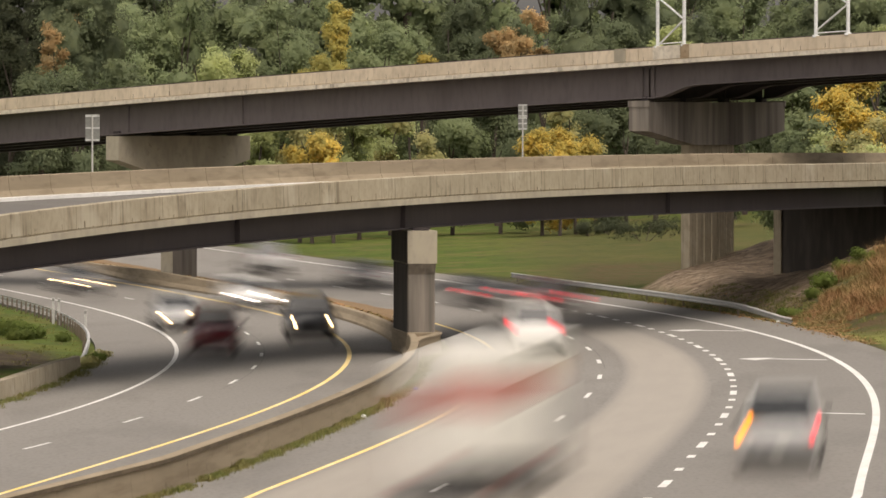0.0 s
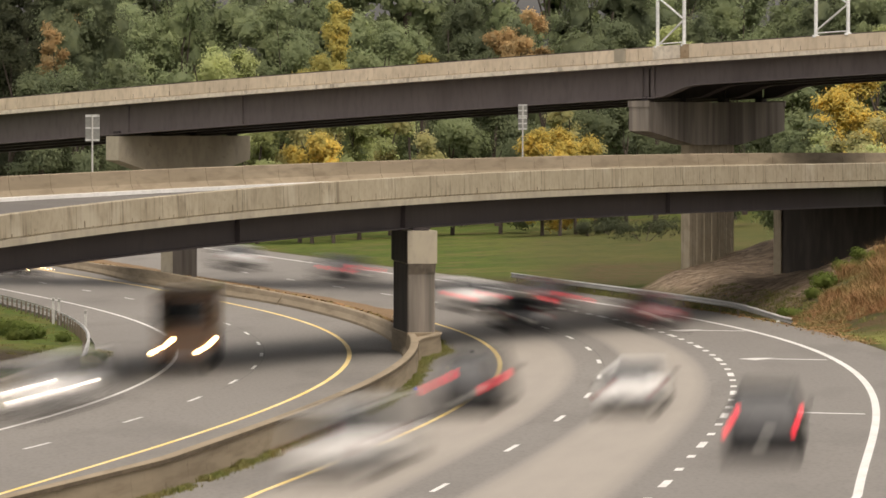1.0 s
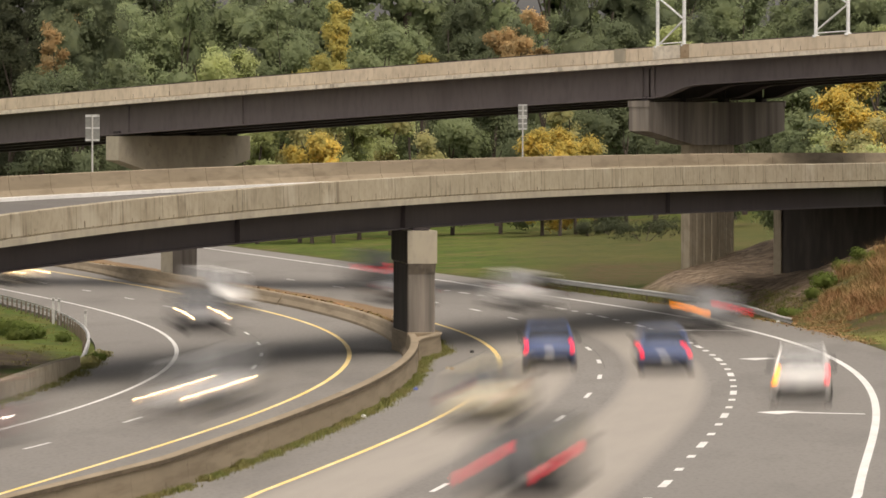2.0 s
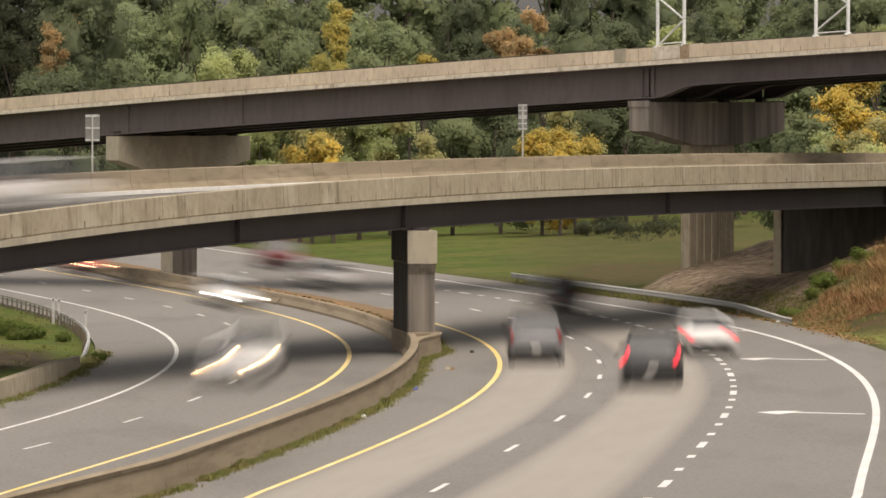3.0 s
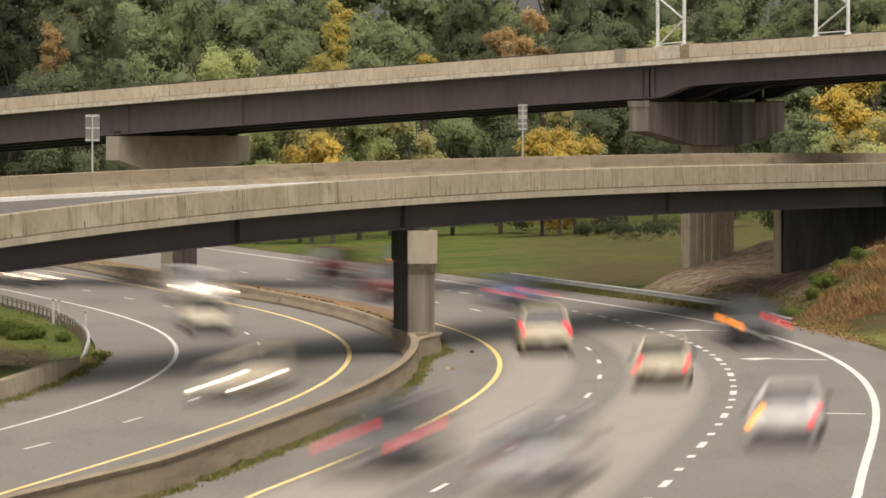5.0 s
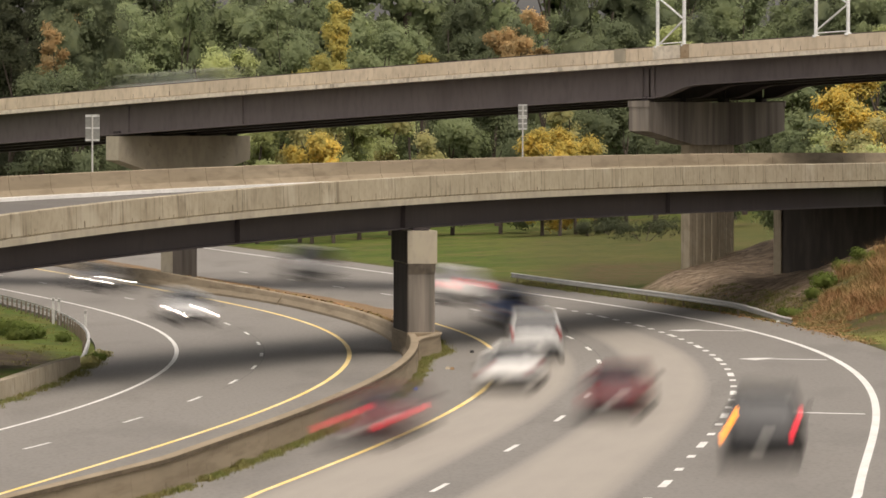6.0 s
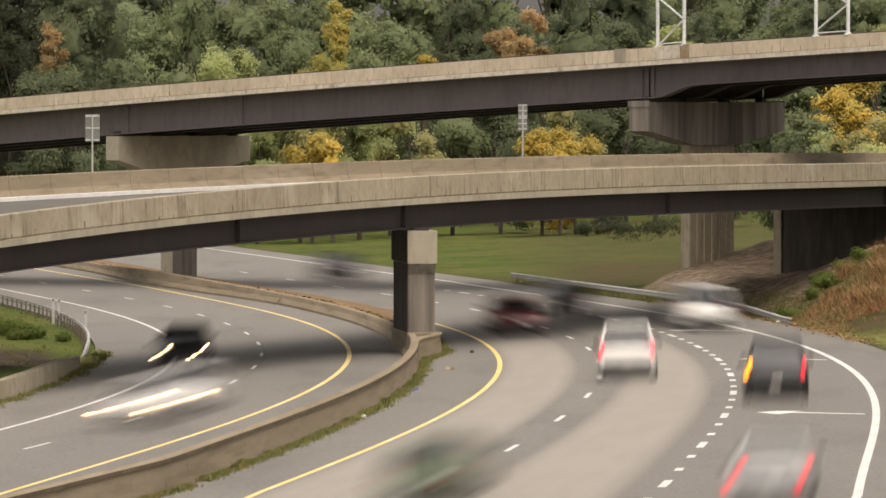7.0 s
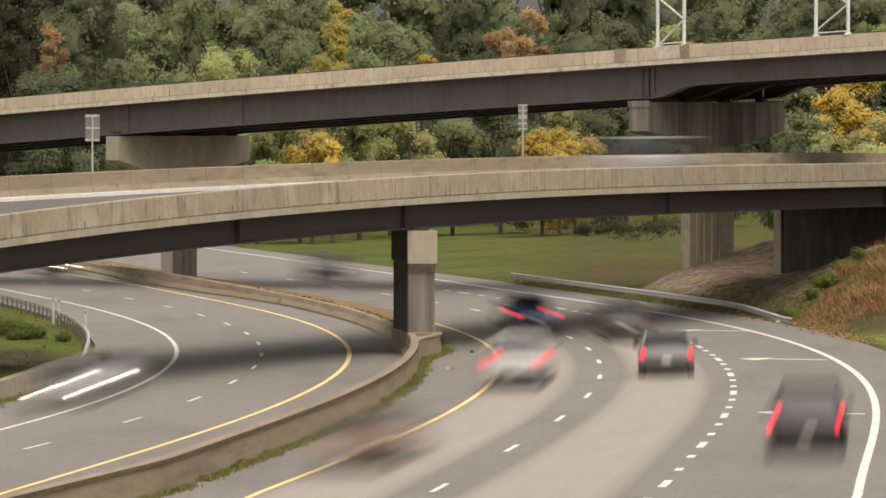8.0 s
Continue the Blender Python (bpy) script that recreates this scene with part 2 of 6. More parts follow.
LONG = sorted(set([-4800, -2400, -1200, -600, -300, -100, 0, 60, 100] + ys_between(110, 430, 2.5) + [450, 480, 520, 600, 800, 1300, 2600, 4800]))


def strip(xa, xb, ys, lift, bm=None):
    """A sheet between two lines of the road."""
    bm = bm or bmesh.new()
    row = [(bm.verts.new((xa(y), y, road_z(xa(y)) + lift)), bm.verts.new((xb(y), y, road_z(xb(y)) + lift))) for y in ys]
    for (a, b), (c, d) in zip(row, row[1:]):
        bm.faces.new((a, b, d, c))
    return bm


def slab(xa, xb, ys, lift, thick):
    bm = bmesh.new()
    loft(bm, [[(xa(y), y, road_z(xa(y)) + lift), (xb(y), y, road_z(xb(y)) + lift), (xb(y), y, road_z(xb(y)) + lift - thick), (xa(y), y, road_z(xa(y)) + lift - thick)] for y in ys])
    return bm


# ---- ground ----
def ground_z(x, y):
    """Height of the land: flat under the roads, an embankment at the bridges, gentle lawns beyond."""
    xl, xr = x_le(y), x_re(y)
    if y < 90 or y > 640 or x < -110:
        return -0.82
    if x > xr:
        d = x - xr
        far, near = smooth(-2, 9, y - 272.6 - 1.6 * (x - 9.8)) * smooth(262, 270, y), 1 - smooth(250, 262, y)
        berm = 0.37 * min(max(d - 0.4, 0), 3.4) + (0.15 + 0.09 * smooth(268, 278, y)) * max(min(d, 14) - 4, 0) + 0.25 * max(d - 14, 0)
        bank = (0.14 + 0.28 * smooth(212, 236, y)) * max(d - 1.0 - 1.6 * (1 - smooth(215, 240, y)), 0)
        z = road_z(xr) + near * min(bank, 5.6) + (1 - near) * ((1 - far) * min(berm, 5.6) + far * min(0.05 + 0.032 * max(d - 1, 0), 5))
        side_bank = min(0.30 * max(x - 16.0, 0), 4.0) * smooth(284, 306, y) * (1 - smooth(345, 400, y))   # fill behind the abutment
        z = max(z, road_z(xr) + side_bank)
        z -= 0.36 * smooth(13.0, 15.5, x) * smooth(255, 262, y) * (1 - smooth(268, 276, y))     # hollow at the abutment's foot
        return z - 0.10 + (0.16 * noise.noise((x * 0.5, y * 0.25, 0)) + 0.08 * noise.noise((x * 1.4, y * 0.6, 5))) * smooth(0.5, 3, d) * (1 - 0.7 * far)
    if x < xl:
        d = xl - x
        z = road_z(xl) + min(0.05 * d, 4.0) + (0.62 - 0.62 * smooth(190, 206, y)) * smooth(0.25, 0.36, d)
        return z - 0.10 + 0.12 * noise.noise((x * 0.35, y * 0.2, 3)) * smooth(0.5, 3, d)
    z = road_z(x) - 0.12
    if x_wall(y) + 0.6 < x < x_mr(y):
        z += 0.10
    return z


def build_ground():
    xs = [-5200, -1800, -900, -450, -200, -120] + ys_between(-90, -36, 3) + ys_between(-35, 45, 0.5) + ys_between(48, 100, 4) + [140, 220, 450, 900, 1800, 5200]
    ys = [-5200, -2400, -1200, -500, -200, 0, 60, 100] + ys_between(120, 440, 2) + ys_between(446, 600, 12) + [700, 900, 1400, 2400, 5200]
    me = bpy.data.meshes.new("ground")
    nx = len(xs)
    verts = [(x, y, ground_z(x, y)) for y in ys for x in xs]
    faces = [(j * nx + i, j * nx + i + 1, (j + 1) * nx + i + 1, (j + 1) * nx + i) for j in range(len(ys) - 1) for i in range(nx - 1)]
    me.from_pydata(verts, [], faces)
    bare = me.color_attributes.new("soil", "FLOAT_COLOR", "POINT")
    for i, (x, y, z) in enumerate(verts):
        d, dl = x - x_re(y), x_le(y) - x
        wob = 0.7 * noise.noise((x * 0.45, y * 0.3, 11))
        o1, o2 = (Vector((x, y, 0)) - A1).dot(N1) + wob, (Vector((x, y, 0)) - A2).dot(N2) + wob
        far = y - 272.6 - 1.6 * (x - 9.8) + wob
        under = smooth(-0.6, 0.4, o1) * (1 - smooth(9.6, 10.6, o1)) * smooth(232, 238, y) * (1 - smooth(284, 292, y))
        dirt = max(under, smooth(-13, -9, o2) * (1 - smooth(-0.5, 2.5, far)) * smooth(254, 262, y)) * smooth(0.9, 2.2, d) * (1 - smooth(24, 28, x))
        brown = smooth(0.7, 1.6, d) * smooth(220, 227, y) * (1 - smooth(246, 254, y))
        # The first term darkens the lawn for the shade of the trees.
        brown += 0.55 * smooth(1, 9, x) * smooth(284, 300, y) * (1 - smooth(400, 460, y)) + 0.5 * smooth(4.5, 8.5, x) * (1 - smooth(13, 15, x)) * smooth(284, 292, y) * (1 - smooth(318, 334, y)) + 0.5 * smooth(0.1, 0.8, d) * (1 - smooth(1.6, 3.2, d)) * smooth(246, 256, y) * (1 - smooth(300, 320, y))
        verge = (1 - smooth(0.3, 1.1, abs(d))) * 0.8
        # Bare soil behind the retaining wall, darkened for the shade there.
        shade_soil = smooth(1.1, 2.0, dl + wob) * smooth(186, 190, y) * (1 - smooth(212, 219, y + wob * 4 - 0.8 * dl))
        lawn = smooth(0.5, 1.4, d) * (1 - smooth(223, 228, y + 2.0 * wob - 1.6 * max(d - 0.5, 0))) * smooth(150, 170, y)
        bare.data[i].color = (min(dirt, 1), min(brown + verge, 1), lawn, min(shade_soil, 1))
    me.shade_smooth()
    m = bpy.data.materials.new("grass_and_soil")
    m.use_nodes = True
    n, l = m.node_tree.nodes, m.node_tree.links
    b = n["Principled BSDF"]
    b.inputs["Roughness"].default_value, b.inputs["Specular IOR Level"].default_value = 0.95, 0.1
    tc = n.new("ShaderNodeTexCoord")
    at = n.new("ShaderNodeAttribute")
    at.attribute_name = "soil"
    sep = n.new("ShaderNodeSeparateColor")
    l.new(at.outputs[0], sep.inputs[0])

    def nz(scale, detail=6):
        t = n.new("ShaderNodeTexNoise")
        t.inputs["Scale"].default_value, t.inputs["Detail"].default_value = scale, detail
        l.new(tc.outputs["Object"], t.inputs[0])
        return t

    def mix(fac, a, c, lo=None, hi=None):
        if lo is not None:
            r = n.new("ShaderNodeMapRange")
            r.inputs[1].default_value, r.inputs[2].default_value = lo, hi
            l.new(fac, r.inputs[0])
            fac = r.outputs[0]
        x = n.new("ShaderNodeMix")
        x.data_type = "RGBA"
        l.new(fac, x.inputs[0])
        for k, v in ((6, a), (7, c)):
            if isinstance(v, tuple):
                x.inputs[k].default_value = (*v, 1)
            else:
                l.new(v, x.inputs[k])
        return x.outputs[2]

    n1, n2, n3 = nz(0.12), nz(1.1), nz(9.0, 4)
    grass = mix(n1.outputs[0], (0.072, 0.110, 0.022), (0.112, 0.130, 0.031), 0.4, 0.62)
    grass = mix(n2.outputs[0], grass, (0.058, 0.068, 0.026), 0.48, 0.72)
    n4 = nz(0.3)
    grass = mix(n4.outputs[0], grass, (0.155, 0.118, 0.055), 0.54, 0.72)
    soil = mix(n2.outputs[0], (0.22, 0.163, 0.113), (0.38, 0.30, 0.22), 0.42, 0.66)
    soil = mix(nz(2.6).outputs[0], soil, (0.085, 0.062, 0.042), 0.52, 0.66)
    soil = mix(n3.outputs[0], soil, (0.11, 0.08, 0.055), 0.5, 0.75)
    # Dead growth; also the darker tone that paints tree shade on the lawn.
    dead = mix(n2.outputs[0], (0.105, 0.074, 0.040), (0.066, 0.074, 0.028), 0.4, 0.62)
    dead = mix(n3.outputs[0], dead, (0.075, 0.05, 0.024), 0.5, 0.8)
    grass = mix(sep.outputs[2], grass, mix(n2.outputs[0], (0.17, 0.19, 0.05), (0.22, 0.215, 0.07), 0.4, 0.62))
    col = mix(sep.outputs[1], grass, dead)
    col = mix(sep.outputs[0], col, soil)
    col = mix(at.outputs["Alpha"], col, mix(n2.outputs[0], (0.05, 0.038, 0.027), (0.085, 0.068, 0.042), 0.4, 0.65))
    l.new(col, b.inputs["Base Color"])
    bp = n.new("ShaderNodeBump")
    bp.inputs["Strength"].default_value, bp.inputs["Distance"].default_value = 0.6, 0.12
    l.new(n3.outputs[0], bp.inputs["Height"])
    l.new(bp.outputs[0], b.inputs["Normal"])
    me.materials.append(m)
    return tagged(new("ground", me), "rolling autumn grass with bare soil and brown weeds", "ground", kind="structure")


build_ground()

# ---- the two roads with their paint ----
road_l = tagged(new("road_1", finish(slab(x_le, lambda y: x_wall(y) + 0.1, LONG, 0.0, 0.1), "road", M_ASPHALT)), "grey asphalt carriageway curving under the bridges", "road", kind="structure")
road_r = tagged(new("road_2", finish(slab(x_mr, x_re, LONG, 0.0, 0.1), "road", M_ASPHALT)), "grey asphalt carriageway with an exit lane", "road", kind="structure")


def line(name, f, w, ys, material, road, lift=0.006):
    ob = part(name, strip(lambda y: f(y) - w / 2, lambda y: f(y) + w / 2, ys, lift), material, road)
    return ob


for _n, _f, _w, _m, _r in (("edge_line", x_lw, 0.16, M_WHITE, road_l), ("yellow_line", x_ly, 0.17, M_YELLOW, road_l), ("yellow_line", x_ry, 0.17, M_YELLOW, road_r), ("edge_line", x_rw, 0.22, M_WHITE, road_r)):
    line(_n, _f, _w, [y for y in LONG if y < 246] if _f is x_ry else LONG, _m, _r)


def dash_y(coef, i):
    return float(np.polyval(coef, i)) if i >= 0 else coef[-1] + i * coef[-2]


LEFT_DASH, RIGHT_DASH = (0.0002, 0.0262, -0.4503, 12.9346, 155.5951), (0.0335, -0.7336, 16.0841, 135.3116)
for _i in range(-3, 16):                        # lane dashes; their spacing opens and closes with the road's fall
    _y = dash_y(LEFT_DASH, _i)
    line("dash", x_ld, 0.12, ys_between(_y - 1.45, _y + 1.45, 1.5), M_WHITE, road_l)
    _y = dash_y(RIGHT_DASH, _i)
    line("dash", x_rd, 0.15, ys_between(_y - 1.5, _y + 1.5, 1.5), M_WHITE, road_r)
for _i in range(-3, 40):                        # the dotted line of the exit lane, every third one long
    _y = dash_y(RIGHT_DASH, _i / 3)
    _h = 1.25 if _i % 3 == 0 else 0.55
    line("dot", x_rt, 0.21, ys_between(_y - _h, _y + _h, 1.3), M_WHITE, road_r)

for _f, _r, _a, _b in ((lambda y: x_ld(y) + 0.11, road_l, 186, 242), (lambda y: x_rd(y) + 0.13, road_r, 196, 238)):      # tarred seams beside the lane dashes in the bend
    line("seam", _f, 0.028, ys_between(_a, _b, 2), M_TAR, _r, 0.0055)

# ---- median barrier ----
M_LITTER = mat("dead_leaves_and_soil", (0.27, 0.175, 0.095), (0.2, 0.135, 0.075), 0.95, 1.2, 9.0, 0.6, c2=(0.12, 0.08, 0.05), dist=0.06)

def wall_ring(y, x0, h):
    z = road_z(x0)
    return [(x0, y, z - 0.1), (x0, y, z + 0.1), (x0 + 0.14, y, z + 0.3), (x0 + 0.2, y, z + h - 0.03), (x0 + 0.23, y, z + h), (x0 + 0.45, y, z + h), (x0 + 0.49, y, z + h - 0.02), (x0 + 0.49, y, z + h - 0.075), (x0 + 0.43, y, z + h - 0.09), (x0 + 0.5, y, z - 0.1)]


def wall_h(y):
    return 0.84 - 0.34 * smooth(203, 232, y)


def x_wall_b(y):
    """The second wall, which parts from the first round the pier."""
    return x_wall(y) + 0.05 + 1.0 * smooth(203, 212, y)


def build_barrier():
    wall = thing("median_barrier", "brown weathered concrete barrier between the carriageways", "barrier")
    y = 96.0
    while y < 400:
        bm = bmesh.new()
        loft(bm, [wall_ring(v, x_wall(v), wall_h(v)) for v in ys_between(y, y + 5.98, 2)])
        part("barrier_section", bm, M_BARRIER, wall)
        y += 6.0
    bm = bmesh.new()
    rows = ys_between(96, 207, 1.5)
    loft(bm, [[(x_wall(v) + 0.44, v, road_z(x_wall(v)) + wall_h(v) - 0.085), (x_wall(v) + 0.497, v, road_z(x_wall(v)) + wall_h(v) - 0.03), (x_wall(v) + 0.503, v, road_z(x_wall(v)) + wall_h(v) - 0.12 - 0.03 * noise.noise((v * 0.5, 0, 9))), (x_wall(v) + 0.44, v, road_z(x_wall(v)) + wall_h(v) - 0.14)] for v in rows])
    part("coping_stain", bm, M_STAIN, wall, "dark brown stain under the coping")
    y = 202.5
    while y < 236:
        bm = bmesh.new()
        loft(bm, [wall_ring(v, x_wall_b(v), wall_h(v) - 0.012) for v in ys_between(y, y + 3.98, 1)])
        part("barrier_section", bm, M_BARRIER, wall)
        y += 4.0
    bm = bmesh.new()
    rows = [(y, x_wall(y) + 0.43, x_wall_b(y) + 0.1) for y in ys_between(204.5, 238, 1)]
    loft(bm, [[(a, y, road_z(a) + wall_h(y) - 0.09 + 0.03 * noise.noise((a, y, 0))), (b, y, road_z(b) + wall_h(y) - 0.1), (b, y, -0.2), (a, y, -0.2)] for y, a, b in rows])
    part("soil_fill", bm, M_LITTER, wall, "brown soil and dead leaves between the walls")
    y = 268.0
    while y < 334:                               # the taller wall that swings out round the far pier
        bm = bmesh.new()
        loft(bm, [wall_ring(v, x_wall(v) - 0.06 - 0.95 * smooth(268, 299, v) * (1 - smooth(303, 334, v)), 0.52 + 0.2 * smooth(268, 298, v) * (1 - smooth(304, 334, v))) for v in ys_between(y, y + 3.98, 1)])
        part("barrier_section", bm, M_BARRIER, wall)
        y += 4.0
    for a, b in ((-4700, 96), (400, 4700)):
        bm = bmesh.new()
        loft(bm, [wall_ring(v, x_wall(v), wall_h(v)) for v in ys_between(a, b, 60)])
        part("far_barrier", bm, M_BARRIER, wall)
    return wall


build_barrier()

# ---- ramp bridge ----
T1 = (3.27e-6, -4.22e-4, 0.01568, 6.487)       # top of the near parapet along the bridge
F1 = (6.76, 0.01068, -1.215e-4)
W1 = 9.5


def z1n(s): return float(np.polyval(T1, min(max(s, -60), 75)))
def z1f(s): c = min(max(s, -60), 90); return F1[0] + F1[1] * c + F1[2] * c * c


def at1(s, o, z):
    p = A1 + D1 * s + N1 * o
    return (p.x, p.y, z)


def deck1(s, o):
    return z1n(s) - 0.84 + (z1f(s) - z1n(s)) * o / W1


def build_bridge1():
    br = thing("ramp_bridge", "curving concrete ramp bridge on brown steel girders", "bridge")
    SS = ys_between(-70, 110, 4)
    bm = bmesh.new()
    loft(bm, [[at1(s, 0.06, deck1(s, 0)), at1(s, W1 - 0.06, deck1(s, W1)), at1(s, W1 - 0.06, deck1(s, W1) - 0.2), at1(s, 0.06, deck1(s, 0) - 0.19)] for s in SS])
    part("deck", bm, M_SHOULDER, br, "grey asphalt deck")
    for o, w in ((1.0, 0.13),):
        bm = bmesh.new()
        rows = [(bm.verts.new(at1(s, o, deck1(s, o) + 0.008)), bm.verts.new(at1(s, o + w, deck1(s, o + w) + 0.008))) for s in SS]
        for (a, b), (c, d) in zip(rows, rows[1:]):
            bm.faces.new((a, b, d, c))
        part("deck_line", bm, M_YELLOW, br, "painted edge line")
    bm = bmesh.new()
    loft(bm, [[at1(s, 8.86, deck1(s, 8.86) - 0.03), at1(s, 8.88, deck1(s, 8.86) + 0.13), at1(s, 9.12, deck1(s, 9.12) + 0.13), at1(s, 9.12, deck1(s, 9.12) - 0.03)] for s in SS])
    part("kerb", bm, M_WHITE, br, "white painted kerb")
    bm = bmesh.new()
    loft(bm, [[at1(v, -0.05, z1n(v) - 1.03), at1(v, -0.05, z1n(v) - 0.81 + 0.012 * noise.noise((v * 0.6, 0, 0))), at1(v, 0.36, z1n(v) - 0.81), at1(v, 0.36, z1n(v) - 1.03)] for v in ys_between(-66, 108, 0.6)])
    part("edge_beam", bm, M_CONC_LIGHT, br, "paler concrete edge beam")
    for side in (0, 1):
        s = -66.0
        while s < 108:
            bm = bmesh.new()
            rings = []
            for v in ys_between(s, s + 2.975, 1.5):
                if side == 0:
                    t = z1n(v)
                    rings.append([at1(v, 0.035, t - 0.82), at1(v, 0.035, t - 0.775), at1(v, 0.0, t - 0.755), at1(v, 0.02, t - 0.03), at1(v, 0.05, t), at1(v, 0.24, t), at1(v, 0.27, t - 0.03), at1(v, 0.42, t - 0.75), at1(v, 0.42, t - 1.0)])
                else:
                    t = z1f(v)
                    rings.append([at1(v, W1 - 0.42, t - 1.03), at1(v, W1 - 0.42, t - 0.80), at1(v, W1 - 0.27, t - 0.5), at1(v, W1 - 0.22, t - 0.03), at1(v, W1 - 0.2, t), at1(v, W1, t), at1(v, W1, t - 1.03)])
            loft(bm, rings)
            # Far parapet: browner concrete carries the shade of its inner face.
            part("parapet_panel", bm, M_BARRIER if side else M_CONC, br)
            s += 3.0
    for k in range(150):                         # short cracks and spalls above the lower lip
        s = -40 + k * 0.83 + 0.35 * math.sin(k * 4.7)
        h, w = 0.06 + 0.16 * (0.5 + 0.5 * math.sin(k * 2.9)) ** 2, 0.02 + 0.05 * (0.5 + 0.5 * math.sin(k * 7.3)) ** 4
        bm = bmesh.new()
        loft(bm, [[at1(s + q, -0.004, z1n(s + q) - 0.755), at1(s + q, 0.004, z1n(s + q) - 0.755 + h), at1(s + q, 0.02, z1n(s + q) - 0.755 + h), at1(s + q, 0.02, z1n(s + q) - 0.755)] for q in (0, w)])
        part("crack", bm, M_STAIN, br)
    for i, o in enumerate((0.75, 3.4, 6.1, 8.75)):
        bm = bmesh.new()
        rings = []
        for s in SS:
            t = deck1(s, o) - 0.2
            b = z1n(s) - 1.97 + (z1f(s) - z1n(s)) * o / W1
            rings.append([at1(s, o - 0.2, t), at1(s, o + 0.2, t), at1(s, o + 0.2, t - 0.04), at1(s, o + 0.012, t - 0.04), at1(s, o + 0.012, b + 0.05), at1(s, o + 0.22, b + 0.05), at1(s, o + 0.22, b), at1(s, o - 0.22, b), at1(s, o - 0.22, b + 0.05), at1(s, o - 0.012, b + 0.05), at1(s, o - 0.012, t - 0.04), at1(s, o - 0.2, t - 0.04)])
        loft(bm, rings)
        part("girder", bm, M_STEEL, br)
    for s in (2.0, -11.3, 27.0, -38.0, 52.0):
        bm = bmesh.new()
        b, t = z1n(s) - 1.92, z1n(s) - 1.05
        loft(bm, [[at1(s + k, 0.55, z), at1(s + k, 0.74, z), at1(s + k + 0.05, 0.74, z), at1(s + k + 0.05, 0.55, z)] for k, z in ((0, b), (0, t))])
        part("stiffener", bm, M_STEEL, br)
    return br


build_bridge1()


def build_pier1():
    """Narrow wall pier in the median; its cap juts forward under the girders."""
    pier = thing("bridge_pier", "narrow concrete wall pier standing in the median", "pier", "bridge piers")
    base = Vector((-0.75, 209.8, 0))
    ang = math.degrees(math.atan2(0.115, 1))
    m = Matrix.Translation(base) @ Matrix.Rotation(radians(ang), 4, "Z")
    zt = 4.52
    # Column and corbel: darker than the cap by stain and by painted shade.
    bm = bmesh.new()
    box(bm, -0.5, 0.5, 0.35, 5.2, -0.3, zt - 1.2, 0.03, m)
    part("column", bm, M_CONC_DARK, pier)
    bm = bmesh.new()
    loft(bm, [[m @ Vector((sx * 0.5, 0.02, zt - 1.2)), m @ Vector((sx * 0.5, 0.36, zt - 1.2)), m @ Vector((sx * 0.5, 0.36, zt - 1.62))] for sx in (-1, 1)])
    part("corbel", bm, M_CONC_DARK, pier)
    # A thin black skin puts the shade of the left side into its colour.
    bm = bmesh.new()
    box(bm, -0.525, -0.503, 0.45, 5.1, 0.7, zt - 1.25, 0.0, m)
    box(bm, -0.565, -0.543, 0.05, 5.5, zt - 1.18, zt - 0.02, 0.0, m)
    part("stained_skin", bm, M_CONC_SHADE, pier, "black skin for the stained and shaded side")
    bm = bmesh.new()
    loft(bm, [[m @ Vector((sx * 0.54, 0, zt - 1.2)), m @ Vector((sx * 0.54, 5.6, zt - 1.2)), m @ Vector((sx * 0.54, 5.6, zt)), m @ Vector((sx * 0.54, 0, zt))] for sx in (-1, 1)])
    part("cap", bm, M_CONC_LIGHT, pier)
    bm = bmesh.new()
    box(bm, -0.56, 0.56, 0.2, 5.4, -0.4, 0.8, 0.04, m)
    part("plinth", bm, M_BARRIER, pier)
    for y in (0.5, 2.4, 4.4):
        bm = bmesh.new()
        box(bm, -0.3, 0.3, y, y + 0.4, zt, zt + 0.1, 0.01, m)
        part("bearing", bm, M_STEEL, pier)
    return pier


build_pier1()

# ---- high bridge behind ----
W2 = 9.8


def z2(t):
    c = min(max(t, -60), 90)
    return 10.048 + 0.05373 * c - 1.334e-4 * c * c


def at2(t, o, z):
    p = A2 + D2 * t + N2 * o
    return (p.x, p.y, z)


JOINT2 = 37.6


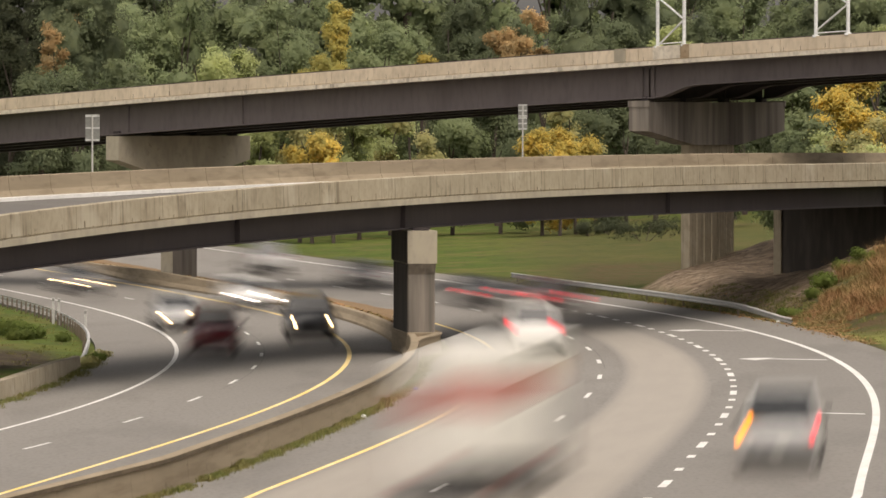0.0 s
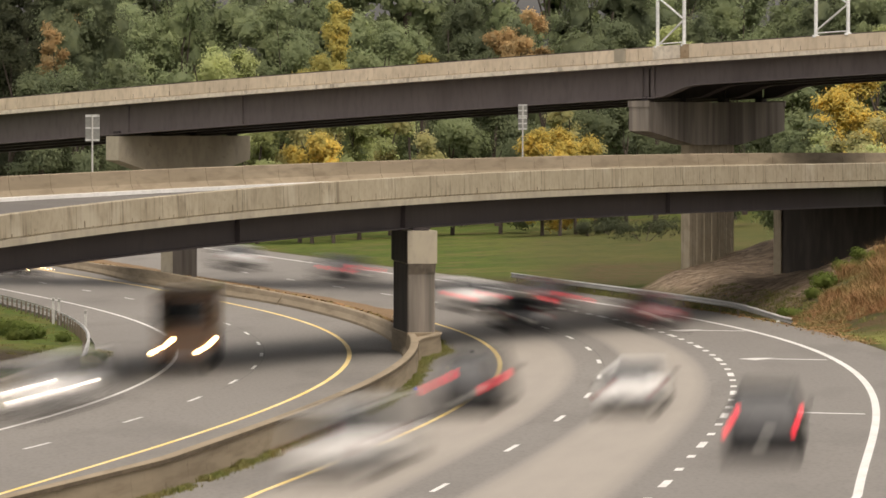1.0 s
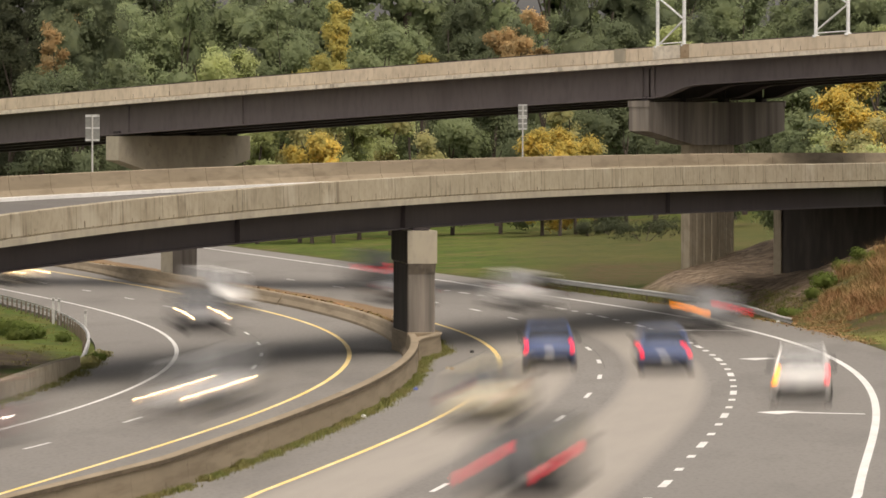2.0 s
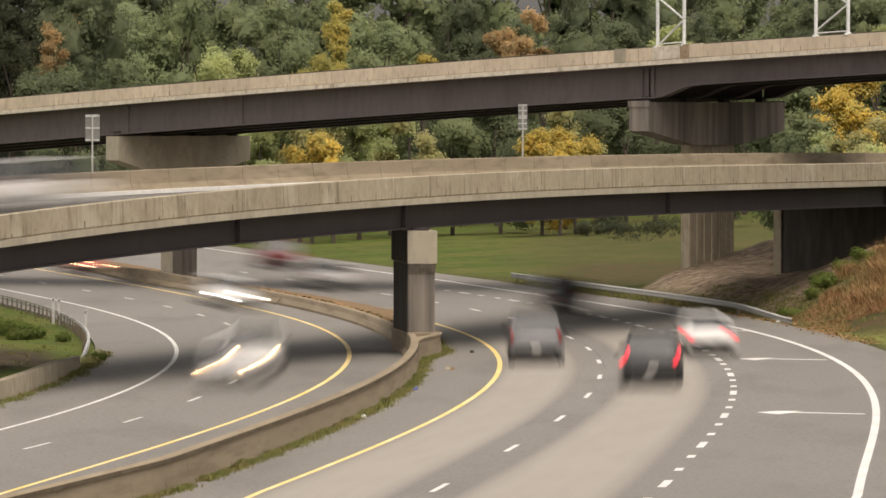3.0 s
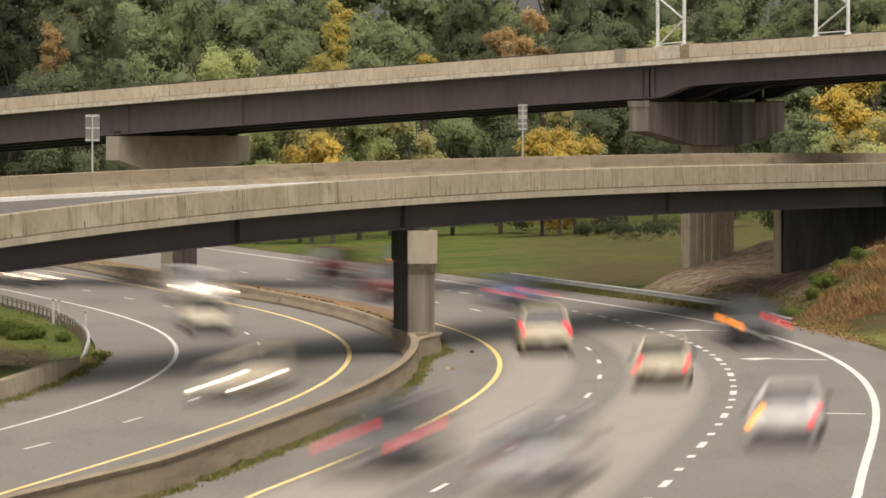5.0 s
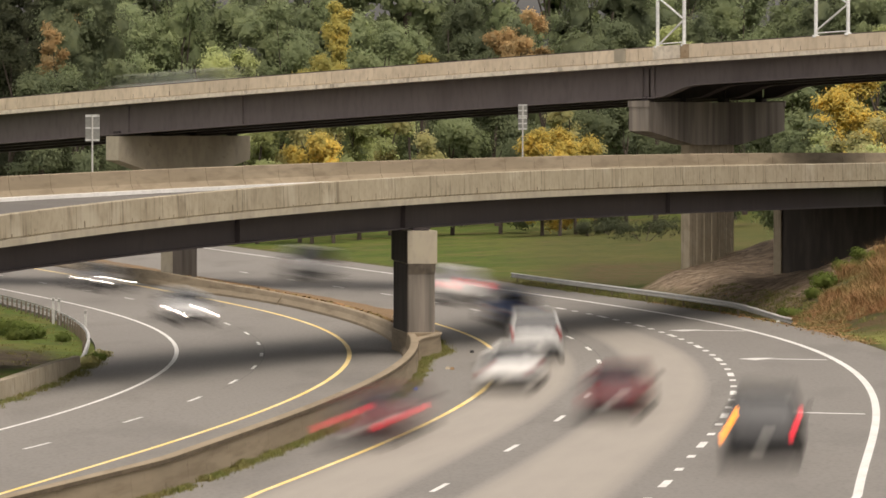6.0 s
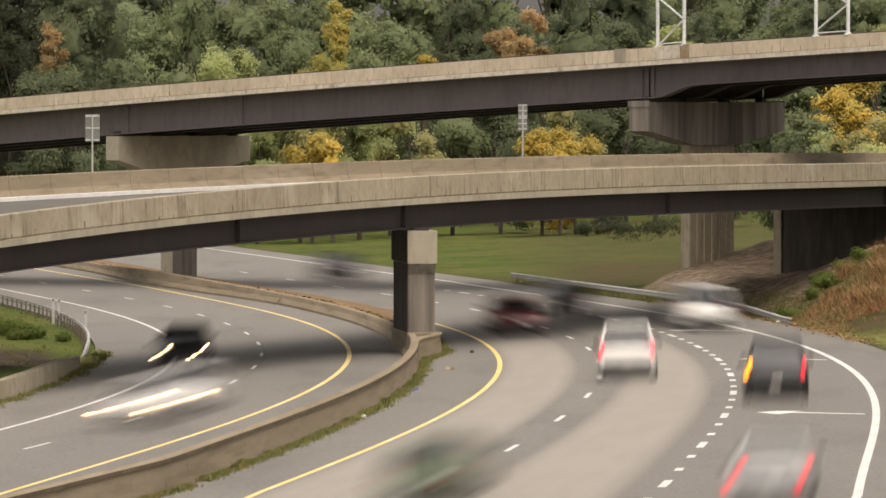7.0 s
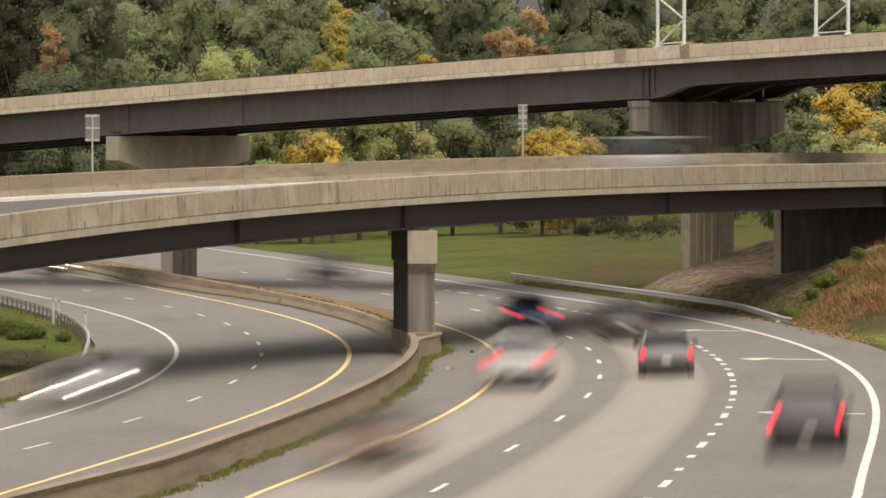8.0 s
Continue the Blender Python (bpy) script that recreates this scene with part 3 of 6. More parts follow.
def build_bridge2():
    br = thing("high_bridge", "high concrete road bridge on deep brown steel girders", "bridge")
    TT = ys_between(-80, 100, 4)
    bm = bmesh.new()
    loft(bm, [[at2(t, 0.06, z2(t) - 0.7), at2(t, W2, z2(t) - 0.6), at2(t, W2, z2(t) - 0.8), at2(t, 0.06, z2(t) - 0.84)] for t in TT])
    part("deck", bm, M_SHOULDER, br, "asphalt deck")
    for side in (0, 1):
        t = -78.0 + JOINT2 - 24
        while t < 98:
            bm = bmesh.new()
            rings = []
            for v in ys_between(t, t + 2.97, 1.5):
                z = z2(v) + 0.1 * side
                if side == 0:
                    rings.append([at2(v, 0.03, z - 0.84), at2(v, 0.03, z - 0.61), at2(v, 0.0, z - 0.59), at2(v, 0.03, z), at2(v, 0.25, z), at2(v, 0.4, z - 0.6), at2(v, 0.4, z - 0.84)])
                else:
                    rings.append([at2(v, W2 - 0.4, z - 0.84), at2(v, W2 - 0.4, z - 0.6), at2(v, W2 - 0.25, z), at2(v, W2 - 0.03, z), at2(v, W2, z - 0.6), at2(v, W2, z - 0.84)])
            loft(bm, rings)
            part("parapet_panel", bm, M_CONC_PALE, br)
            t += 3.0
    bm = bmesh.new()
    loft(bm, [[at2(v, -0.05, z2(v) - 0.84), at2(v, -0.05, z2(v) - 0.64 + 0.012 * noise.noise((v * 0.6, 2, 0))), at2(v, 0.3, z2(v) - 0.64), at2(v, 0.3, z2(v) - 0.84)] for v in ys_between(-78, 98, 0.6)])
    part("edge_beam", bm, M_CONC_EDGE, br, "paler concrete edge beam")
    for t, w, m in ((JOINT2 - 1.55, 0.75, M_CONC_LIGHT), (JOINT2 + 0.95, 1.75, M_CONC_EDGE), (JOINT2 + 2.72, 0.55, M_RUSTSTAIN), (JOINT2 + 3.29, 0.8, M_CONC_PALE)):       # thickened patches where the masts stand
        bm = bmesh.new()
        loft(bm, [[at2(t + q, -0.03, z2(t + q) - 0.6), at2(t + q, -0.03, z2(t + q) + 0.04), at2(t + q, 0.3, z2(t + q) + 0.04), at2(t + q, 0.3, z2(t + q) - 0.6)] for q in (0, w / 2, w)])
        part("parapet_patch", bm, m, br)
    for k in range(120):                         # short open joints in the lower lip
        t = -22 + k * 1.17 + 0.4 * math.sin(k * 5.1)
        if t > 70:
            break
        z, h = z2(t), 0.16 + 0.1 * (0.5 + 0.5 * math.sin(k * 2.3))
        bm = bmesh.new()
        loft(bm, [[at2(t + w, -0.004, z - 0.6), at2(t + w, 0.008, z - 0.6 + h), at2(t + w, 0.02, z - 0.6 + h), at2(t + w, 0.02, z - 0.6)] for w in (0, 0.02)])
        part("joint_slot", bm, M_STEEL, br)
    bm = bmesh.new()
    for o in (0.16,):
        rows = [[at2(t, o - 0.02, z2(t) + 0.0), at2(t, o + 0.05, z2(t) + 0.0), at2(t, o + 0.05, z2(t) + 0.05), at2(t, o - 0.02, z2(t) + 0.05)] for t in TT]
        loft(bm, rows)
    part("top_rail", bm, M_STEEL, br, "thin dark capping rail")
    for o in (0.8, 3.5, 6.2, 8.9):
        for a, b, dep in ((-80, JOINT2 - 0.06, 1.54), (JOINT2 + 0.06, 100, 1.06)):
            bm = bmesh.new()
            rings = []
            for t in sorted(set(ys_between(a, b, 4) + ([a + 0.5, a + 1.0, a + 1.7, a + 2.4, a + 3.0] if a > 0 else []))):
                top = z2(t) - 0.82
                bot = top - dep - (0.5 * (1 - smooth(a + 0.5, a + 3.0, t)) if a > 0 else 0)
                rings.append([at2(t, o - 0.2, top), at2(t, o + 0.2, top), at2(t, o + 0.2, top - 0.04), at2(t, o + 0.012, top - 0.04), at2(t, o + 0.012, bot + 0.05), at2(t, o + 0.25, bot + 0.05), at2(t, o + 0.25, bot), at2(t, o - 0.25, bot), at2(t, o - 0.25, bot + 0.05), at2(t, o - 0.012, bot + 0.05), at2(t, o - 0.012, top - 0.04), at2(t, o - 0.2, top - 0.04)])
            loft(bm, rings)
            # Only the outer girder is grey; the inner ones are darkened for underdeck shade.
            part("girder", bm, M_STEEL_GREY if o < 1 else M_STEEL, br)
    for t in (JOINT2 - 0.42, JOINT2 + 0.34, 0.6, 9.3, 66.0):
        bm = bmesh.new()
        z = z2(t)
        loft(bm, [[at2(t + 0, 0.68, zz), at2(t, 0.88, zz), at2(t + 0.05, 0.88, zz), at2(t + 0.05, 0.68, zz)] for zz in (z - 2.32, z - 0.87)])
        part("stiffener", bm, M_STEEL_GREY, br)
    return br


build_bridge2()


def build_pier2(t, drop, nose, cap_h, col_w, col_t, near, far, thick, mat_cap, mat_col, ground, label, seats):
    """Hammerhead pier: a cap with tapered underside on a broad column."""
    pier = thing("bridge_pier", label, "pier", "bridge piers")
    top = z2(t) - drop
    mid = (near + far) / 2
    bm = bmesh.new()
    prof = [(near, top), (near, top - nose), (mid - col_w / 2, top - cap_h), (mid + col_w / 2, top - cap_h), (far, top - nose), (far, top)]
    loft(bm, [[at2(t + k, o, z) for o, z in prof] for k in (-thick / 2, thick / 2)])
    part("cap", bm, mat_cap, pier)
    k = col_t / 2
    bm = bmesh.new()
    loft(bm, [[at2(t - k, mid - col_w / 2, z), at2(t + k, mid - col_w / 2, z), at2(t + k, mid + col_w / 2, z), at2(t - k, mid + col_w / 2, z)] for z in (ground, top - cap_h)])
    part("column", bm, mat_col, pier)
    if not seats:
        # This dark skin stands in for shade from the deck on one face.
        bm = bmesh.new()
        loft(bm, [[at2(t + k + 0.004, mid - col_w / 2 + 0.02, z), at2(t + k + 0.016, mid - col_w / 2 + 0.02, z), at2(t + k + 0.016, mid + col_w / 2 - 0.02, z), at2(t + k + 0.004, mid + col_w / 2 - 0.02, z)] for z in (ground, top - cap_h)])
        part("stained_skin", bm, M_CONC_DARK, pier, "dark skin for the shaded side")
    if seats:
        for o in (near - 0.04, far - 0.06):       # paler bearing seats at both ends of the cap
            bm = bmesh.new()
            loft(bm, [[at2(t + q, o, z), at2(t + q, o + 0.1, z), at2(t + q, o + 0.1, z + 0.3), at2(t + q, o, z + 0.3)] for q, z in ((-thick / 2 - 0.04, top - 0.24), (thick / 2 + 0.04, top - 0.24))])
            part("bearing_seat", bm, M_CONC_DARK, pier)
        for q in (-0.47, -0.3, -0.14, 0.03, 0.2, 0.36, 0.47):       # shallow upright board ribs on both broad faces of the column
            for side in (-1, 1):
                bm = bmesh.new()
                loft(bm, [[at2(t + side * k, mid + q * col_w - 0.1, z), at2(t + side * (k + 0.035), mid + q * col_w - 0.07, z), at2(t + side * (k + 0.035), mid + q * col_w + 0.07, z), at2(t + side * k, mid + q * col_w + 0.1, z)] for z in (ground, top - cap_h)])
                part("rib", bm, mat_col, pier)
    for o in (0.8, 3.5, 6.2, 8.9):
        if near < o < far:
            bm = bmesh.new()
            loft(bm, [[at2(t - 0.2, o - 0.2, z), at2(t + 0.2, o - 0.2, z), at2(t + 0.2, o + 0.2, z), at2(t - 0.2, o + 0.2, z)] for z in (top, top + 0.26)])
            part("bearing", bm, M_STEEL, pier)
    return pier


build_pier2(-0.22, 2.44, 1.25, 2.3, 1.75, 0.9, 0.35, 9.75, 0.98, M_CONC_LIGHT, M_CONC_LIGHT, -0.6, "pale concrete hammerhead pier", False)
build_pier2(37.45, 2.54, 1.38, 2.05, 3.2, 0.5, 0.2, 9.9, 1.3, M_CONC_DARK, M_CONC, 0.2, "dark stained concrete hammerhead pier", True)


# ---- approaches that carry the two bridge roads on ----
def build_approach(name, at, zt, width, spans, label):
    ob = thing(name, label, "road", kind="structure")
    for a, b in spans:
        bm = bmesh.new()
        loft(bm, [[at(s, 0.0, zt(s)), at(s, width, zt(s)), at(s, width + 2, -1.2), at(s, -2, -1.2)] for s in ys_between(a, b, 120)])
        part("embankment", bm, M_SHOULDER, ob)


build_approach("approach_1", at1, lambda s: deck1(s, 4), W1, ((-4500, -69.5), (109.5, 4500)), "asphalt approach road on an embankment")
build_approach("approach_2", at2, lambda s: z2(s) - 0.65, W2, ((-4500, -79.5), (99.5, 4500)), "asphalt approach road on an embankment")

# ---- abutment of the ramp bridge ----
def build_abutment():
    ab = thing("bridge_abutment", "dark shaded concrete abutment wall under the ramp", "abutment")
    s0 = 60.6
    # Near-black concrete paints in the shade under the ramp.
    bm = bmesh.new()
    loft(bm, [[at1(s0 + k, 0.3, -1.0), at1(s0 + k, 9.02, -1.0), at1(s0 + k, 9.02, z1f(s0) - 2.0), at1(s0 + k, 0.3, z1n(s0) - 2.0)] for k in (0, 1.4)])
    part("breast_wall", bm, M_CONC_SHADE, ab)
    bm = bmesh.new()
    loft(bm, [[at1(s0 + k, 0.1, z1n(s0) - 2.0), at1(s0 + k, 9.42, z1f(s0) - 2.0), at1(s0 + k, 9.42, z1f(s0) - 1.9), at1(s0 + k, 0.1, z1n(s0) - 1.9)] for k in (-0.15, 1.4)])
    part("bearing_shelf", bm, M_CONC_SHADE, ab)
    bm = bmesh.new()
    loft(bm, [[at1(s0 - 0.12, o, -1.0), at1(s0 + 1.4, o, -1.0), at1(s0 + 1.4, o, z1f(s0) - 2.0), at1(s0 - 0.12, o, z1f(s0) - 2.0)] for o in (9.03, 9.4)])
    part("wing_wall", bm, M_CONC, ab, "paler concrete corner of the abutment")
    return ab


build_abutment()


# ---- retaining wall at the inner shoulder ----
def build_retaining_wall():
    w = thing("retaining_wall", "low stained concrete retaining wall beside the shoulder", "wall")
    y = 150.0
    while y < 203:
        bm = bmesh.new()
        rings = []
        for v in ys_between(y, y + 2.97, 1.5):
            x = x_le(v)
            z = road_z(x)
            h = 0.66 - 0.25 * smooth(192, 206, v)
            rings.append([(x, v, z - 0.15), (x - 0.05, v, z + h - 0.02), (x - 0.08, v, z + h), (x - 0.32, v, z + h), (x - 0.34, v, z - 0.15)])
        loft(bm, rings)
        part("wall_panel", bm, M_CONC, w)
        y += 3.0
    return w


build_retaining_wall()


# ---- guard rails ----
def rail_ring(x, y, z, side):
    prof = [(0.0, -0.155), (0.075, -0.125), (0.085, -0.08), (0.01, -0.035), (0.0, 0.0), (0.01, 0.035), (0.085, 0.08), (0.075, 0.125), (0.0, 0.155)]
    back = [(p[0] - 0.012, p[1]) for p in prof[::-1]]
    return [(x + side * a, y, z + 0.82 * b) for a, b in prof + back]


def build_guardrail(name_label, f, y0, y1, side, every, ends, tall=0.5, post=0.08):
    g = thing("guard_rail", name_label, "guard rail", "guard rails")

    def gz(y): return max(ground_z(f(y), y), road_z(f(y)) - 0.05)
    bm = bmesh.new()
    rings = []
    for y in ys_between(y0, y1, 2):
        dip = 0.42 * (1 - smooth(0, 14, y - y0)) * ends[0] + 0.42 * (1 - smooth(0, 5, y1 - y)) * ends[1]
        rings.append(rail_ring(f(y), y, gz(y) + tall - dip, side))
    loft(bm, rings)
    part("rail_beam", bm, M_GALV, g)
    for y in ys_between(y0 + 1, y1 - 1, every):
        x = f(y) - side * 0.1
        bm = bmesh.new()
        if y - y0 < 9 and ends[0]:
            continue
        box(bm, x - post, x + post, y - post, y + post, gz(y) - 0.3, gz(y) + tall + 0.1, 0.012)
        part("post", bm, M_WOODPOST, g)
    return g


build_guardrail("galvanised steel guard rail on posts along the verge", lambda y: x_re(y) + 0.3, 233, 297, -1, 3.8, (0.6, 0), 0.42, 0.04)
build_guardrail("galvanised steel guard rail curving beside the inner shoulder", lambda y: x_le(y) - 0.28, 204, 330, 1, 1.9, (1, 0), 0.40, 0.04)


# ---- small marker posts by the inner rail ----
def marker_post(x, y, h):
    t = thing("marker_post", "slim white marker post beside the guard rail", "marker post", "marker posts")
    z = ground_z(x, y)
    bm = bmesh.new()
    box(bm, x - 0.06, x + 0.06, y - 0.02, y + 0.02, z - 0.1, z + h, 0.008)
    part("blade", bm, M_DULLPOST, t)
    bm = bmesh.new()
    box(bm, x - 0.05, x + 0.05, y - 0.028, y - 0.021, z + h - 0.16, z + h - 0.05, 0.002)
    part("reflector", bm, M_SIGNBACK, t)


for _px, _py in ((94, 250.0), (104, 249.0), (151, 234.0)):
    marker_post((_px - 784) / 10170 * _py, _py, 1.15)


# ---- signs seen from behind, on the far parapet of the ramp ----
def parapet_sign(s, width, heights, pole_h):
    t = thing("traffic_sign", "grey aluminium back of a traffic sign on a pole", "sign", "traffic signs")
    x, y, z = at1(s, W1 + 0.08, z1f(s))
    bm = bmesh.new()
    tube(bm, (x, y - 0.14, z - 0.5), (x, y - 0.14, z + pole_h - 0.03), 0.032)
    part("pole", bm, M_DULLPOST, t)
    zz = z + pole_h
    for h in heights:
        bm = bmesh.new()
        box(bm, x - width / 2, x + width / 2, y - 0.065, y - 0.04, zz - h, zz, 0.01)
        pl = part("panel", bm, M_SIGNBACK, t)
        for k in (0.06, 0.5, 0.94):
            bm = bmesh.new()
            box(bm, x - width / 2 + 0.01, x + width / 2 - 0.01, y - 0.095, y - 0.067, zz - h * k - 0.03, zz - h * k + 0.03)
            part("rail", bm, M_GALV, pl)
        zz -= h + 0.02
    bm = bmesh.new()
    box(bm, x - 0.09, x + 0.09, y - 0.12, y + 0.06, z - 0.35, z - 0.15, 0.01)
    part("bracket", bm, M_GALV, t)


parapet_sign(-5.29, 0.52, (0.98,), 2.07)
parapet_sign(32.5, 0.38, (0.52, 0.52), 2.2)


# ---- lattice uprights on the high bridge ----
def lattice_mast(t0, t1, phase):
    g = thing("lattice_mast", "white painted steel lattice mast on the parapet", "mast", "lattice masts")
    legs = [Vector(at2(t, 0.14, z2(t) - 0.05)) for t in (t0, t1)]
    top = 9.5
    for p in legs:
        bm = bmesh.new()
        tube(bm, p, p + Vector((0, 0, top)), 0.085, k=10)
        part("leg", bm, M_WHITESTEEL, g, shade=False)
        bm = bmesh.new()
        box(bm, p.x - 0.17, p.x + 0.17, p.y - 0.15, p.y + 0.15, p.z, p.z + 0.12, 0.015)
        part("base_plate", bm, M_WHITESTEEL, g)
    step = 1.15
    z = phase
    k = 0
    while z + step < top:
        a, b = (legs[0], legs[1]) if k % 2 == 0 else (legs[1], legs[0])
        bm = bmesh.new()
        tube(bm, a + Vector((0, 0, z)), b + Vector((0, 0, z + step)), 0.045)
        part("brace", bm, M_WHITESTEEL, g)
        z += step
        k += 1
    bm = bmesh.new()
    tube(bm, legs[0] + Vector((0, 0, 0.2)), legs[1] + Vector((0, 0, 0.2)), 0.03)
    part("tie", bm, M_WHITESTEEL, g)


lattice_mast(38.72, 40.42, 0.12)
lattice_mast(48.66, 50.62, 0.3)


# ---- lane arrows on the exit lane ----
def lane_arrow(y0):
    x0 = (x_rt(y0) + x_rw(y0)) / 2 + 0.22
    bm = bmesh.new()
    pts = [(-1.5, 0.25), (-0.85, 0.8), (-0.1, 0.5), (-0.45, 0.1), (1.5, -1.5), (1.5, -1.95), (-0.5, -0.4), (-0.95, -1.1)]
    vs = [bm.verts.new((x0 + a, y0 + b, road_z(x0 + a) + 0.007)) for a, b in pts]
    bm.faces.new(vs)
    part("lane_arrow", bm, M_WHITE, road_r)


for _y in (166.0, 201.5, 228.5):
    lane_arrow(_y)

# ---- polished wheel bands on the through lanes ----
for _xa, _xb in ((lambda y: x_ry(y) + 0.02, lambda y: x_rd(y) - 0.75), (lambda y: x_rd(y) + 0.75, lambda y: x_rt(y) - 0.7)):
    _bm, _US = bmesh.new(), [k / 10 for k in range(11)]
    _wear = _bm.loops.layers.float_color.new("wear")
    _rows = [[_bm.verts.new((_xa(y) + (_xb(y) - _xa(y)) * u, y, road_z(_xa(y) + (_xb(y) - _xa(y)) * u) + 0.003)) for u in _US] for y in ys_between(90, 262, 3)]
    for _a, _b in zip(_rows, _rows[1:]):
        for k in range(10):
            for _lp, _u in zip(_bm.faces.new((_a[k], _a[k + 1], _b[k + 1], _b[k])).loops, (_US[k], _US[k + 1], _US[k + 1], _US[k])):
                _lp[_wear] = (smooth(0.0, 0.15, _u) * (1 - smooth(0.84, 1.0, _u)) * (1 - smooth(205, 250, _lp.vert.co.y)), _u, 0, 1)
    part("worn_lane", _bm, M_WORN, road_r, "paler worn asphalt")


# ---- shrubs, dry weeds and tufts ----
def blades(rng, spots, height, lean, width, per):
    v, f = [], []
    for x, y, z, h in spots:
        for _ in range(per):
            a = rng.uniform(0, 6.283)
            bx, by = x + rng.gauss(0, 0.12), y + rng.gauss(0, 0.2)
            hh = h * height * rng.uniform(0.5, 1.1)
            dx, dy = math.cos(a) * lean * hh * rng.random(), math.sin(a) * lean * hh * rng.random()
            wx, wy = math.cos(a + 1.57) * width, math.sin(a + 1.57) * width
            i = len(v)
            v += [(bx - wx, by - wy, z), (bx + wx, by + wy, z), (bx + wx * 0.8 + dx * 0.4, by + wy * 0.8 + dy * 0.4, z + hh * 0.6), (bx - wx * 0.8 + dx * 0.4, by - wy * 0.8 + dy * 0.4, z + hh * 0.6), (bx + dx, by + dy, z + hh)]
            f += [(i, i + 1, i + 2, i + 3), (i + 3, i + 2, i + 4)]
    return v, f


def stuff_mesh(name, label, category, v, f, material):
    me = bpy.data.meshes.new(name)
    me.from_pydata(v, [], f)
    me.materials.append(material)
    return tagged(new(name, me), label, category, kind="stuff")


M_WEED = mat("dry_weeds", (0.37, 0.205, 0.105), (0.27, 0.185, 0.085), 0.9, 0.35, 1.4, 0.0, c2=(0.2, 0.19, 0.07), spread=0.35, island=True, spec=0.1)
M_TUFT = mat("green_grass_tufts", (0.165, 0.182, 0.055), (0.235, 0.205, 0.085), 0.9, 0.5, 3.0, 0.0, c2=(0.115, 0.132, 0.042), spread=0.3, island=True, spec=0.1)
_r = random.Random(21)
_spots = []
for _ in range(3400):                            # dry weeds on the bank beside the ramp
    _y, _d = _r.uniform(227, 252), _r.uniform(1.0, 9)
    _x = x_re(_y) + _d
    if noise.noise((_x * 0.5, _y * 0.2, 7)) > -0.2 and (Vector((_x, _y, 0)) - A1).dot(N1) < -1.4 and _y - 0.8 * _d < 246 and _y > 226 + 1.6 * min(_d, 5) - 2:
        _spots.append((_x, _y, ground_z(_x, _y) - 0.03, (0.22 + 0.78 * smooth(1.6, 4.4, _d)) * (0.75 + 0.8 * noise.noise((_x * 0.8, _y * 0.35, 2)))))
stuff_mesh("dry_weeds", "tall dry brown weeds on the roadside bank", "weeds", *blades(_r, _spots, 0.85, 1.5, 0.0075, 34), M_WEED)
_spots = []
for _ in range(1500):                            # tufts at the right foot of the median barrier
    _y = _r.uniform(118, 232)
    if noise.noise((_y * 0.25, 3, 3)) > -0.42 + 0.12 * (_y < 150):
        _x = (x_wall_b(_y) if _y > 202 else x_wall(_y)) + 0.5 + abs(_r.gauss(0, 0.11 + 0.1 * max(0, noise.noise((_y * 0.12, 8, 1)))))
        _spots.append((_x, _y, road_z(_x) - 0.02, 0.5 + 0.6 * max(0, noise.noise((_y * 0.5, 1, 0)) + 0.3)))
for _ in range(520):                             # under the rail on the outer verge and among the dry weeds
    _y = _r.uniform(228, 296)
    _x = x_re(_y) + 0.35 + _r.gauss(0, 0.35) + (_r.uniform(1, 6) if _y < 250 else 0)
    _spots.append((_x, _y, ground_z(_x, _y) - 0.02, _r.uniform(0.6, 1.5)))
for _ in range(230):                             # and along the retaining wall and the inner rail
    _y = _r.uniform(170, 214)
    _x = x_le(_y) + abs(_r.gauss(0, 0.25))
    _spots.append((_x, _y, road_z(_x) - 0.02, 0.7))
stuff_mesh("grass_tufts", "yellow green grass tufts along the concrete walls", "grass", *blades(_r, _spots, 0.23, 1.3, 0.007, 24), M_TUFT)
_spots = []
for _ in range(1500):                            # green growth at the foot of the bank and by the inner rail
    if _r.random() < 0.55:
        _y = _r.uniform(216, 262)
        _x = x_re(_y) + _r.uniform(0.6, 3.2 if _y > 245 else 8)
    else:
        _y = _r.uniform(205, 300)
        _x = x_le(_y) - _r.uniform(0.2, 7)
    _spots.append((_x, _y, ground_z(_x, _y) - 0.02, _r.uniform(0.3, 0.8)))
stuff_mesh("verge_grass", "rough green grass on the verges", "grass", *blades(_r, _spots, 0.17, 1.0, 0.011, 14), M_TUFT)
_v, _f = [], []
for _ in range(3000):                            # fallen leaves heaped on the median beyond the pier
    _y = _r.uniform(226, 345)
    _x = x_wall(_y) + 0.5 + abs(_r.gauss(0.5, 0.6))
    if _x < x_mr(_y) + 0.2:
        _z = road_z(_x) + 0.46 * (1 - smooth(0.4, 1.6, _x - x_wall(_y)))
        _a, _s = _r.uniform(0, 3.14), _r.uniform(0.05, 0.14)
        _i = len(_v)
        _v += [(_x + math.cos(_a + k) * _s, _y + math.sin(_a + k) * _s * 2, _z + _r.uniform(0, 0.12)) for k in (0, 1.57, 3.14, 4.71)]
        _f.append((_i, _i + 1, _i + 2, _i + 3))
stuff_mesh("fallen_leaves", "brown fallen leaves heaped along the median barrier", "leaves", _v, _f, M_WEED)
_v, _f = [], []
